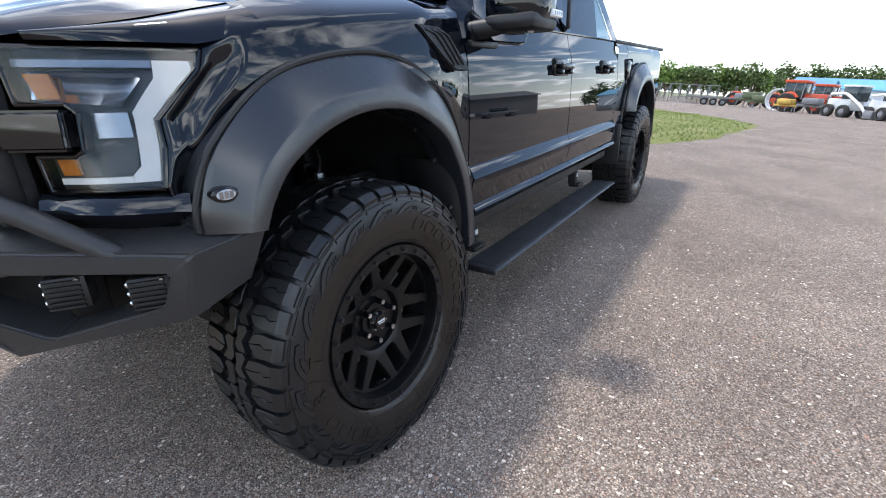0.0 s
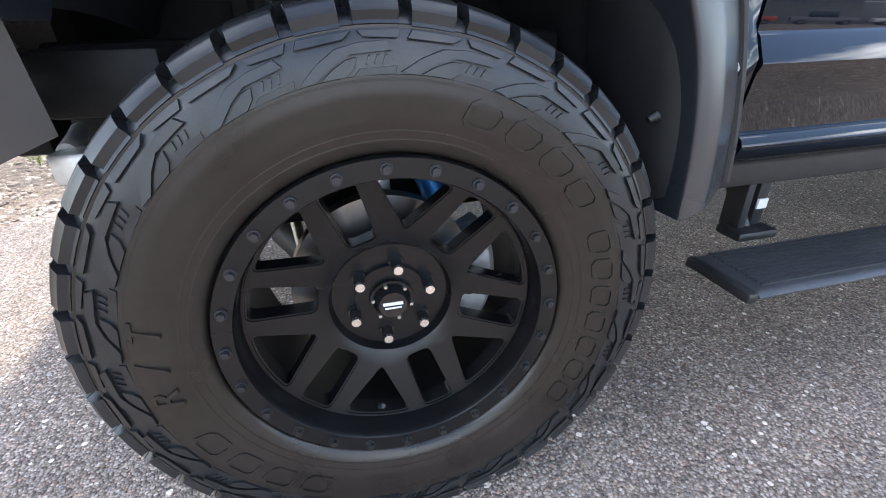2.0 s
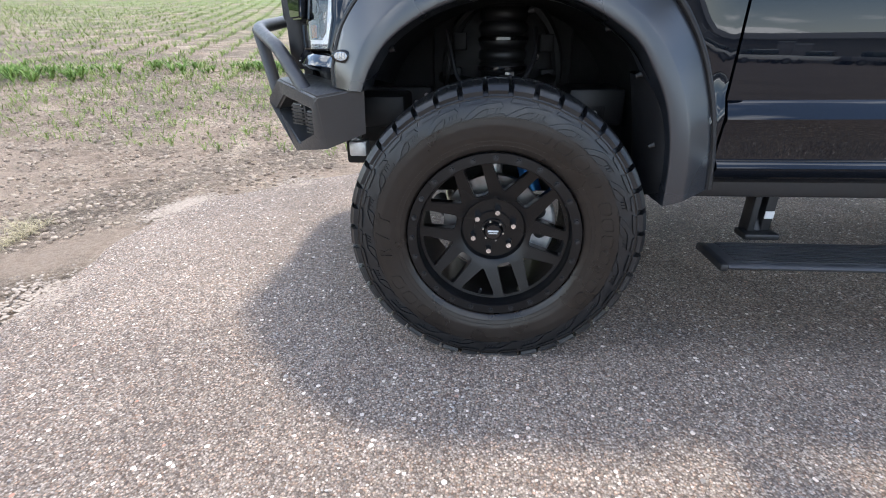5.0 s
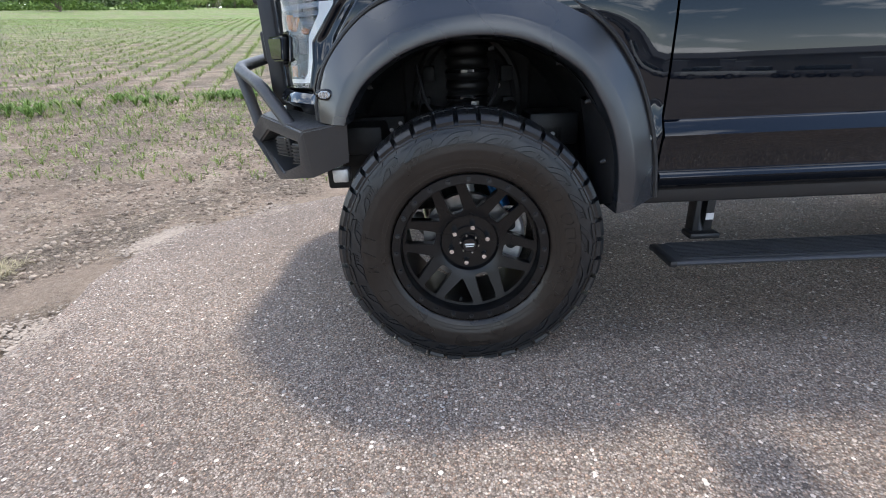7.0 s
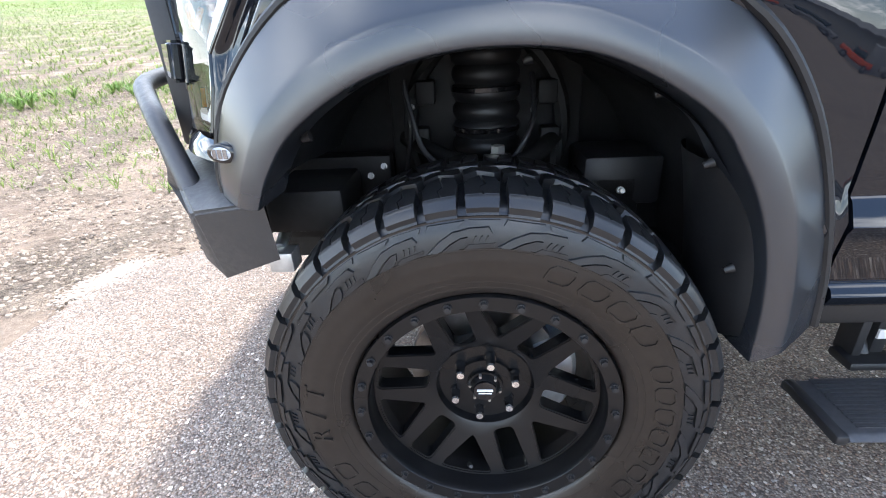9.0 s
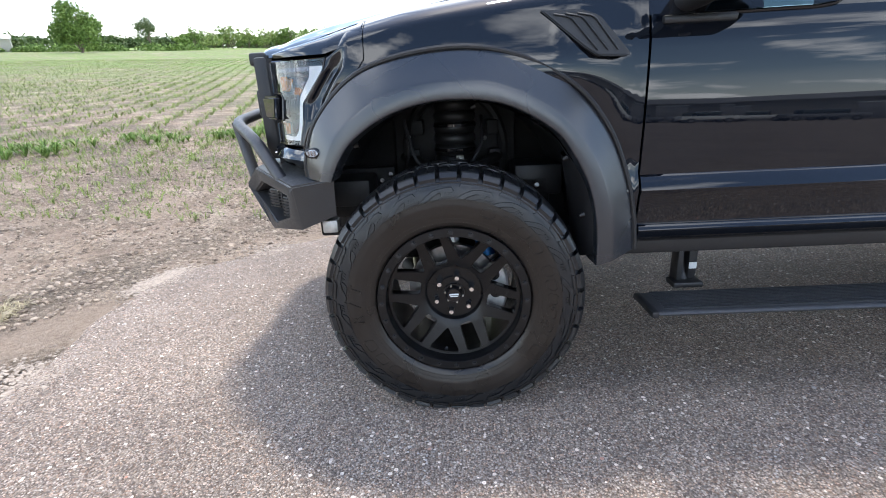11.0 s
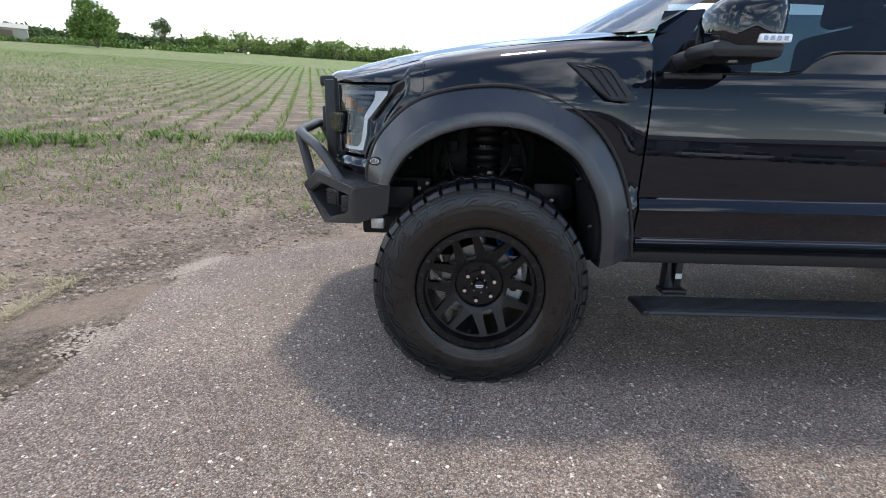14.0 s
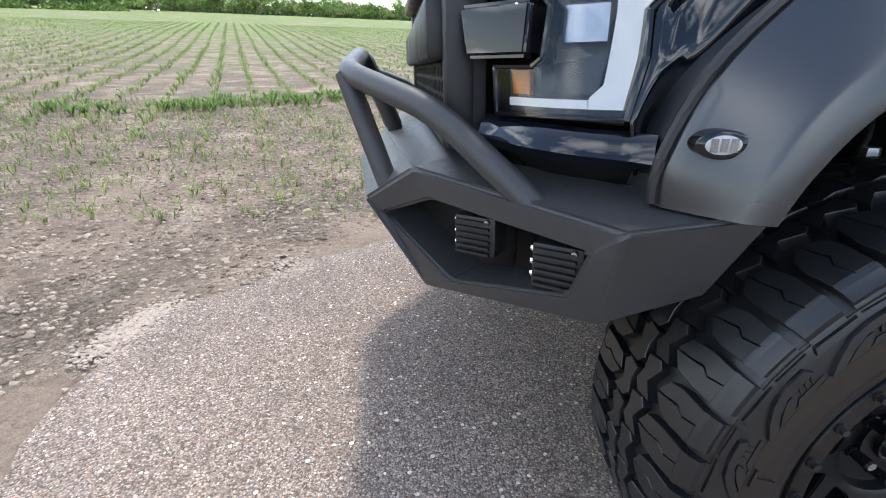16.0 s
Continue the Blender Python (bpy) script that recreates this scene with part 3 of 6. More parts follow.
def tread_piece(outline, side, base=0.4400, drop_edge=True):
    """One rubber block from its outline in turns of the pitch and y; it follows the tyre's crown."""
    def crown(y):
        return table([(-0.036, 0.4555), (-0.02, 0.4590), (0.0, 0.4612), (0.02, 0.4635), (0.105, 0.4650)], y)
    outline = [(a, TYRE_Y - (TYRE_Y - y) * 1.217) for a, y in outline]
    Y = (lambda y: y) if side == 0 else (lambda y: 2 * TYRE_Y - y)
    top = [on_tyre(crown(y), Y(y), a * PITCH) for a, y in outline]
    foot = [on_tyre(base, Y(y), a * PITCH) for a, y in outline]
    mid = [on_tyre(crown(y) - 0.0015, Y(y), a * PITCH) for a, y in outline]
    c = sum(top, Vector()) / len(top)
    top = [p + (c - p).normalized() * 0.0016 for p in top]
    n = len(outline)
    vs = top + mid + foot
    fs = [tuple(range(n))] + [(i, n + i, n + (i + 1) % n, (i + 1) % n) for i in range(n)] + [(n + i, 2 * n + i, 2 * n + (i + 1) % n, n + (i + 1) % n) for i in range(n)]
    return vs, ([tuple(reversed(f)) for f in fs] if side else fs)


def shoulder_piece(side, r1, a0, a1):
    """The part of a shoulder lug that runs down the sidewall."""
    Y = (lambda y: y) if side == 0 else (lambda y: 2 * TYRE_Y - y)
    rows = [(0.4555, -0.036, 1.0), (0.4520, -0.0430, 1.0), (0.4510, -0.0435, 0.97), (0.4395, -0.0560, 0.97), (r1 + 0.004, wall_y(r1 + 0.004) - 0.0050, 0.96), (r1, wall_y(r1) - 0.0042, 0.96), (r1 - 0.003, wall_y(r1) + 0.003, 0.95)]
    m = (a0 + a1) / 2
    vs, n = [], len(rows)
    for a in (a0 - 0.02, a0, a0 + 0.03, m, a1 - 0.03, a1, a1 + 0.02):
        sunk = 0.020 if a in (a0 - 0.02, a1 + 0.02) else 0.0
        for r, y, w in rows:
            vs.append(on_tyre(r - sunk * 0.6, Y(y + sunk), (m + (a - m) * w) * PITCH))
    fs = [(i * n + k, i * n + k + 1, (i + 1) * n + k + 1, (i + 1) * n + k) for i in range(6) for k in range(n - 1)]
    return vs, ([tuple(reversed(f)) for f in fs] if side else fs)


def lug_outlines(long):
    sipe = [(0.03, -0.010), (-0.05, 0.010), (0.07, 0.021), (-0.01, 0.046)]
    e = 0.013
    tip = 0.068 if long else 0.058
    left = [(-0.39, -0.010)] + [(a - e, y) for a, y in sipe] + [(-0.06, tip), (-0.36, tip - 0.018), (-0.43, 0.020)]
    right = [(a + e, y) for a, y in sipe][::-1] + [(0.39, -0.010), (0.43, 0.024), (0.34, tip - 0.012), (0.0, tip)]
    return left, right


MID_BLOCK = [(-0.46, 0.064), (-0.12, 0.081), (0.32, 0.068), (0.49, 0.078), (0.42, 0.1015), (0.06, 0.098), (-0.28, 0.1035), (-0.49, 0.092)]


def add_tread(w):
    kinds = {}
    for side in (0, 1):
        for long in (0, 1):
            a, b = lug_outlines(long)
            r1 = 0.424 if long else 0.426
            for key, geo in (("left", tread_piece(a, side)), ("right", tread_piece(b, side)), ("mid", tread_piece(MID_BLOCK, side)), ("wall", shoulder_piece(side, r1, -0.40, 0.40))):
                ob = part("tread_block", geo, RUBBER, None)
                kinds[side, long, key] = ob.data
                bpy.data.objects.remove(ob)
    for k in range(40):
        for side in (0, 1):
            for key in ("left", "right", "mid", "wall"):
                ob = new("shoulder_lug" if key == "wall" else "tread_block", kinds[side, k % 2, key])
                ob.parent = w
                ob.matrix_local = Matrix.Rotation((k + 0.5 * side) * PITCH, 4, "Y")


def raised(poly, h):
    top = [on_tyre(r, wall_y(r) - h, a) for r, a in poly]
    c = sum(top, Vector()) / len(top)
    crest = [p + (c - p).normalized() * 0.0012 for p in top]
    n = len(top)
    foot = [p + Vector((0, h + 0.002, 0)) for p in top]
    return crest + foot, [tuple(range(n))] + [(i, n + i, n + (i + 1) % n, (i + 1) % n) for i in range(n)]


def add_sidewall(w):
    """Raised zigzag bars, ticks and letter-like blocks on the outer sidewall."""
    step = 2 * math.pi / 20
    bars = [([(0.375, 0.0), (0.391, 0.20), (0.404, 0.40), (0.408, 0.62), (0.409, 0.88), (0.399, 0.93), (0.397, 0.55), (0.387, 0.36), (0.373, 0.15)], 0.0060),
            ([(0.373, 0.21), (0.383, 0.34), (0.392, 0.50), (0.393, 0.60), (0.381, 0.56), (0.372, 0.46)], 0.0042),
            ([(0.411, 0.06), (0.420, 0.10), (0.420, 0.58), (0.412, 0.50)], 0.0050),
            ([(0.413, 0.66), (0.420, 0.62), (0.420, 1.02), (0.411, 0.98)], 0.0035),
            ([(0.372, 0.52), (0.380, 0.60), (0.382, 0.98), (0.374, 0.96)], 0.0016)]
    shapes = [raised([(r, step * f) for r, f in poly], h) for poly, h in bars]
    shapes += [raised([(0.383, step * f), (0.394, step * f + 0.012), (0.394, step * f + 0.019), (0.383, step * f + 0.008)], 0.0030) for f in (0.66, 0.74, 0.82)]
    made = []
    for g in shapes:
        ob = part("sidewall_bar", g, RUBBER, None)
        made.append(ob.data)
        bpy.data.objects.remove(ob)
    for k in range(20):
        for me in made:
            ob = new("sidewall_bar", me)
            ob.parent = w
            ob.matrix_local = Matrix.Rotation(step * (k + 0.2), 4, "Y")

    def glyph(mid, wd):
        """An outlined block with cut corners, leaning as the mould's lettering does."""
        r0, r1, t, cut = 0.322, 0.360, 0.0042, 0.008

        def at(p, q):
            return r0 + q * (r1 - r0), mid + (p - 0.5) * wd / 0.341 + 0.16 * (q - 0.5) * wd / 0.341
        cx, cy = cut / wd, cut / (r1 - r0)
        ring = [(cx, 0), (1 - cx, 0), (1, cy), (1, 1 - cy), (1 - cx, 1), (cx, 1), (0, 1 - cy), (0, cy)]
        ins = [(0.5 + (p - 0.5) * (1 - 2 * t / wd), 0.5 + (q - 0.5) * (1 - 2 * t / (r1 - r0))) for p, q in ring]
        loops = ((ring, -0.002), (ring, 0.0040), (ins, 0.0040), (ins, 0.0014))
        vs = [on_tyre(at(*p)[0], wall_y(at(*p)[0]) - h, at(*p)[1]) for line, h in loops for p in line]
        return vs, [(8 * k + i, 8 * k + (i + 1) % 8, 8 * k + 8 + (i + 1) % 8, 8 * k + 8 + i) for k in range(3) for i in range(8)] + [tuple(range(24, 32))]
    for first, last, marks, wd in ((22, 55, 4, 0.050), (71, 124, 7, 0.042), (209, 243, 4, 0.050)):
        for kd in range(marks):
            part("raised_mark", glyph(radians(first + (last - first) * kd / (marks - 1)), wd), WALL_RUBBER, w, smooth=False)
    # the tread's type letters
    for ch, deg in (("R", 261), ("/", 270.5), ("T", 280)):
        cu = bpy.data.curves.new("letter", "FONT")
        cu.body, cu.size, cu.extrude, cu.align_x, cu.align_y, cu.shear = ch, 0.056, 0.0040, "CENTER", "CENTER", 0.2
        tmp = bpy.data.objects.new("letter", cu)
        me = bpy.data.meshes.new_from_object(tmp)
        bpy.data.objects.remove(tmp)
        me.materials.clear()
        me.materials.append(WALL_RUBBER)
        a = radians(deg)
        ob = new("raised_letter", me)
        ob.parent = w
        ob.matrix_local = Matrix.Translation(on_tyre(0.341, wall_y(0.341) - 0.0012, a)) @ Matrix.Rotation(a, 4, "Y") @ Matrix.Rotation(radians(90), 4, "X")


def wall_rings():
    out = []
    for r, t in ((0.294, 0.0012), (0.306, 0.0010), (0.367, 0.0016), (0.423, 0.0018)):
        out.append(revolve([(r - t * 1.6, wall_y(r) + 0.001), (r - t, wall_y(r) - 0.0016), (r + t, wall_y(r) - 0.0016), (r + t * 1.6, wall_y(r) + 0.001)], 120))
    return out


def build_wheel(name, label):
    w = empty(name, Matrix(), label)
    tyre = part("tyre", tyre_geo(), RUBBER, w, "chunky off-road tyre with raised sidewall pattern")
    part("sidewall", revolve([(0.272, wall_y(0.272) + 0.002)] + [(0.272 + 0.005 * k, wall_y(0.272 + 0.005 * k) - 0.0014) for k in range(21)] + [(0.373, wall_y(0.373) + 0.002)], 120), WALL_RUBBER, tyre, "brownish smooth sidewall")
    add_tread(w)
    add_sidewall(w)
    for g in wall_rings():
        part("sidewall_ring", g, WALL_RUBBER, tyre)
    # barrel and outer ring
    part("barrel", join(revolve([(0.272, -0.028), (0.2705, -0.043), (0.268, -0.047), (0.240, -0.047), (0.238, -0.043), (0.2375, -0.028), (0.236, 0.012), (0.234, 0.02), (0.231, 0.06), (0.232, 0.22), (0.268, 0.235), (0.274, 0.25)], 96)), RIM, w, "matte black deep wheel barrel with bolted ring")
    part("spokes", spoke_plate(), RIM, w, "matte black wheel face with paired spokes")
    for k in range(24):
        a = 2 * math.pi * k / 24
        c = on_tyre(0.2540, 0, a)
        g = join(rod(c + Vector((0, -0.044, 0)), c + Vector((0, -0.0495, 0)), 0.0095, 0.0088, 14), rod(c + Vector((0, -0.048, 0)), c + Vector((0, -0.0565, 0)), 0.0066, 0.0062, 6))
        part("ring_bolt", g, PLASTIC, w, smooth=False)
    part("hub", join(rod((0, 0.086, 0), (0, 0.037, 0), 0.064, 0.062, 48), rod((0, 0.048, 0), (0, 0.028, 0), 0.040, 0.038, 32), rod((0, 0.030, 0), (0, 0.016, 0), 0.034, 0.026, 32)), RIM, w)
    cap = part("centre_cap", rod((0, 0.021, 0), (0, 0.0125, 0), 0.028, 0.024, 32), GLOSS, w)
    part("cap_print", join(data(box(-0.017, 0.017, 0.0115, 0.0125, 0.000, 0.006)), data(box(-0.014, 0.014, 0.0115, 0.0125, -0.0065, -0.0035))), BADGE, cap)
    for k in range(6):
        a = radians(43 + 60 * k)
        c = on_tyre(0.033, 0, a)
        part("cap_screw", rod(c + Vector((0, 0.031, 0)), c + Vector((0, 0.019, 0)), 0.0036, 0.003, 10), STEEL, cap)
    for k in range(6):
        a = radians(10.7 + 60 * k)
        c = on_tyre(0.0675, 0, a)
        nut = part("lug_nut", join(rod(c + Vector((0, 0.048, 0)), c + Vector((0, 0.040, 0)), 0.0135, 0.0125, 16), rod(c + Vector((0, 0.040, 0)), c + Vector((0, 0.012, 0)), 0.0105, 0.0100, 6)), GLOSS, w, smooth=False)
        part("nut_end", rod(c + Vector((0, 0.013, 0)), c + Vector((0, 0.0085, 0)), 0.0092, 0.0078, 12), CHROME, nut, "bright nut end")
    part("valve", join(rod(on_tyre(0.231, 0.02, radians(190)), on_tyre(0.212, 0.0, radians(190)), 0.006, 0.005, 10), rod(on_tyre(0.213, 0.001, radians(190)), on_tyre(0.200, -0.012, radians(190)), 0.0045, 0.004, 10)), PLASTIC, w)
    part("spoke_print", data(box(-0.032, 0.032, -0.0055, -0.004, -0.004, 0.004), Matrix.Rotation(radians(-6), 4, "Y") @ Matrix.Translation((0.165, 0.031, 0.0))), PLASTIC, w)
    return w


wheel = build_wheel("front_wheel", "off-road wheel, matte black rim with paired spokes")
wheel.parent = truck
wheel.matrix_local = pose(0, 0, HUB_Z, 0, 0, -1.2)
half_turn = pose(0, 2 * YC, HUB_Z, 0, 0, 180)
for nm, m in (("front_wheel", half_turn), ("rear_wheel", pose(BASE, 0.012, HUB_Z, 0, 25, 0)), ("rear_wheel", pose(BASE, 2 * YC - 0.012, HUB_Z, 0, 40, 180))):
    other = copy_thing(wheel, m)
    other.name = nm

# brakes and suspension behind each wheel
def corner_parts(x0, mirror, rear):
    f = far if mirror else (lambda g: g)

    def at(g):
        return f(([(v[0] + x0, v[1], v[2] + HUB_Z) for v in g[0]], g[1]))
    disc = part("brake_disc", at(revolve([(0.05, 0.075), (0.095, 0.075), (0.098, 0.095), (0.166, 0.095), (0.167, 0.122), (0.05, 0.122)], 64)), DISC, truck, "worn steel brake disc")
    part("disc_hat", at(rod((0, 0.12, 0), (0, 0.085, 0), 0.092, 0.088, 40)), FRAME, disc)
    def cal(u, v):
        r, y = ((0.125, 0.150), (0.203, 0.150), (0.206, 0.084), (0.196, 0.075), (0.132, 0.075), (0.125, 0.084), (0.125, 0.150))[round(v * 6)]
        return on_tyre(r, y, radians(62 + 56 * u))
    cv, cf = grid(cal, 10, 6)
    caliper = part("brake_caliper", at((cv, cf + [tuple(range(6)), tuple(range(len(cv) - 7, len(cv) - 1))[::-1]])), CAST, truck, "bare cast brake caliper")
    for a in (72, 98):
        c = on_tyre(0.158, 0.077, radians(a))
        part("caliper_piston", at(rod(c + Vector((0, 0.006, 0)), c + Vector((0, -0.004, 0)), 0.023, 0.021, 24)), FRAME, caliper)
    part("knuckle", at(join(rod((0, 0.13, -0.12), (0, 0.17, 0.30), 0.035, 0.026, 12), rod((0, 0.12, 0), (0, 0.36, 0.02), 0.04, 0.035, 14))), CAST, truck, "cast steering knuckle")
    part("shock_reservoir", at(rod((0.14, 0.20, 0.08), (0.10, 0.24, 0.20), 0.030, 0.030, 18)), BLUE, truck, "blue anodised shock part")
    part("lower_arm", at(join(rod((0, 0.15, -0.13), (-0.22, 0.62, -0.10), 0.035, 0.04, 12), rod((0, 0.15, -0.13), (0.22, 0.62, -0.10), 0.035, 0.04, 12))), FRAME, truck)
    part("axle_shaft", at(rod((0, 0.2, 0), (0, 0.75, 0.02), 0.022, 0.03, 14)), FRAME, truck)
    if rear:
        return
    up = part("upper_arm", at(join(tube([(0.045, 0.275, 0.40), (-0.08, 0.38, 0.42), (-0.20, 0.60, 0.43)], 0.022, 10, 0.05), tube([(0.045, 0.275, 0.40), (0.15, 0.38, 0.42), (0.24, 0.60, 0.43)], 0.022, 10, 0.05))), FRAME, truck, "black tubular upper control arm")
    part("ball_joint", at(join(rod((0.045, 0.275, 0.385), (0.045, 0.275, 0.425), 0.033, 0.030, 20), rod((0.045, 0.275, 0.425), (0.045, 0.275, 0.445), 0.024, 0.022, 20), rod((0.045, 0.275, 0.443), (0.045, 0.275, 0.466), 0.017, 0.016, 6))), STEEL, up, "bright zinc ball joint nut")
    bellows = [(0.03, 0.18), (0.060, 0.19), (0.060, 0.40)] + [(0.078 + 0.012 * math.sin(math.pi * (k % 6) / 6) ** 0.7, 0.40 + 0.045 * k / 6) for k in range(37)] + [(0.095, 0.69), (0.095, 0.72), (0.03, 0.72)]
    bv, bf = revolve([(rr, zz) for rr, zz in bellows], 32)
    sh = part("shock_absorber", at(([(x + 0.03, 0.53 + z, y) for x, y, z in bv], bf)), PLASTIC, truck, "black bellows shock absorber")
    for zz in (0.46, 0.56):
        part("clamp_ring", at(([(x + 0.03, 0.53 + z, y) for x, y, z in revolve([(0.090, zz), (0.094, zz + 0.002), (0.094, zz + 0.012), (0.090, zz + 0.014)], 32)[0]], revolve([(0.090, zz), (0.094, zz + 0.002), (0.094, zz + 0.012), (0.090, zz + 0.014)], 32)[1])), GLOSS, sh)
    hoop_line = [(0.03 + 0.21 * math.cos(radians(a)), 0.56, 0.46 + 0.25 * math.sin(radians(a))) for a in range(-50, 231, 10)]
    tower = part("shock_tower", at(join(tube(hoop_line, 0.022, 8, 0.02), data(box(-0.24, 0.30, 0.60, 0.64, 0.24, 0.80, 0.01)))), FRAME, truck, "black welded shock tower")
    for tx, ty, tz in ((-0.15, 0.535, 0.44), (0.20, 0.535, 0.43), (-0.13, 0.535, 0.56), (0.19, 0.535, 0.55)):
        part("tower_bracket", at(data(box(tx - 0.025, tx + 0.025, ty - 0.03, ty + 0.02, tz - 0.03, tz + 0.03, 0.006))), FRAME, tower)
    part("heater_box", at(data(box(0.27, 0.47, 0.40, 0.60, 0.27, 0.40, 0.015))), PLASTIC, truck, "black ribbed plastic box")
    rail = part("frame_rail", at(join(data(box(-0.60, 0.62, 0.50, 0.62, 0.10, 0.27, 0.012)), data(box(-0.52, -0.36, 0.36, 0.50, 0.22, 0.32, 0.01)), data(box(0.26, 0.42, 0.40, 0.52, 0.22, 0.36, 0.02)), data(box(-0.60, -0.24, 0.52, 0.58, 0.26, 0.40, 0.01)))), FRAME, truck, "black chassis rail with brackets")
    for px, py, pz in ((-0.260, 0.525, 0.366), (-0.300, 0.525, 0.340), (0.36, 0.39, 0.315), (-0.17, 0.555, 0.52), (0.16, 0.555, 0.50)):
        part("rail_bolt", at(join(rod((px, py, pz), (px, py - 0.012, pz + 0.004), 0.009, 0.009, 12), rod((px, py - 0.01, pz), (px, py - 0.026, pz + 0.006), 0.0075, 0.007, 6))), STEEL, rail)
    part("brake_hose", at(tube([(-0.17, 0.40, 0.58), (-0.13, 0.36, 0.42), (0.05, 0.33, 0.36), (0.14, 0.36, 0.50), (0.14, 0.46, 0.60)], 0.007, 8, 0.06)), PLASTIC, truck)
    part("wiring", at(tube([(-0.19, 0.47, 0.36), (-0.16, 0.40, 0.48), (-0.175, 0.44, 0.60)], 0.006, 8, 0.04)), PLASTIC, truck)
    part("wire_clip", at(data(box(-0.170, -0.146, 0.572, 0.592, 0.553, 0.568, 0.002))), RED, truck, "small red plastic clip")
    part("tie_rod", at(rod((-0.13, 0.15, -0.03), (-0.20, 0.70, 0.0), 0.013, 0.015, 12)), STEEL, truck)
    part("tow_hook", at(join(tube([(-0.50, 0.34, 0.26), (-0.49, 0.28, 0.25), (-0.485, 0.24, 0.245)], 0.015, 10, 0.03), data(box(-0.50, -0.44, 0.20, 0.26, 0.20, 0.25, 0.006)))), CAST, truck, "pale cast bracket behind the bumper")


for mirror in (False, True):
    corner_parts(0.0, mirror, False)
    corner_parts(BASE, mirror, True)

WHITE_LENS = material("clear_marker_lens", (0.42, 0.43, 0.45), 0.2, grain=(60, 0.15))

# headlights: a patch between four corners, u from the grille outwards, v upwards
def lamp(u, v, d=0.0):
    bl, br, tl, tr = Vector((-0.652, 0.318, 1.000)), Vector((-0.505, 0.120, 1.000)), Vector((-0.662, 0.358, 1.290)), Vector((-0.383, 0.103, 1.276))
    p = (bl * (1 - u) + br * u) * (1 - v) + (tl * (1 - u) + tr * u) * v
    p += Vector((-0.70, -0.70, 0)) * (0.022 * math.sin(math.pi * min(max(u, 0), 1)))
    return p + Vector((0.70, 0.71, -0.05)) * d


def lamp_poly(outline, d, depth=0.0, sub=6, slope=0.0):
    """A filled outline on the lamp's patch, with walls going depth inwards."""
    from mathutils.geometry import delaunay_2d_cdt
    pts = []
    for i, p in enumerate(outline):
        q = outline[(i + 1) % len(outline)]
        for k in range(sub):
            pts.append(Vector(p).lerp(Vector(q), k / sub))
    n = len(pts)
    v2, _, f2, *_ = delaunay_2d_cdt(pts, [(i, (i + 1) % n) for i in range(n)], [], 1, 1e-6)
    vs = [lamp(p.x, p.y, d + slope * (p.y - 0.6)) for p in v2]
    fs = [tuple(f) for f in f2]
    if depth:
        k = len(vs)
        vs += [lamp(p.x, p.y, d) for p in pts] + [lamp(p.x, p.y, d + depth) for p in pts]
        fs += [(k + i, k + (i + 1) % n, k + n + (i + 1) % n, k + n + i) for i in range(n)]
    return vs, fs


LAMP_EDGE = [(0.0, 0.0), (0.96, 0.0), (0.90, 0.30), (0.83, 0.50), (1.0, 0.86), (0.985, 1.0), (0.0, 1.0), (0.0, 0.62), (0.30, 0.62), (0.36, 0.56), (0.36, 0.30), (0.30, 0.26), (0.0, 0.26)]


def lamp_strip(line, w0, w1=None):
    """A ribbon on the patch along the line."""
    w1 = w0 if w1 is None else w1
    pts = [Vector(p) for p in line]
    L, R = [], []
    for i, p in enumerate(pts):
        t = (pts[min(i + 1, len(pts) - 1)] - pts[max(i - 1, 0)]).normalized()
        nrm = Vector((-t.y, t.x))
        w = w0 + (w1 - w0) * i / (len(pts) - 1)
        L.append(p + nrm * w)
        R.append(p - nrm * w)
    return L + R[::-1]


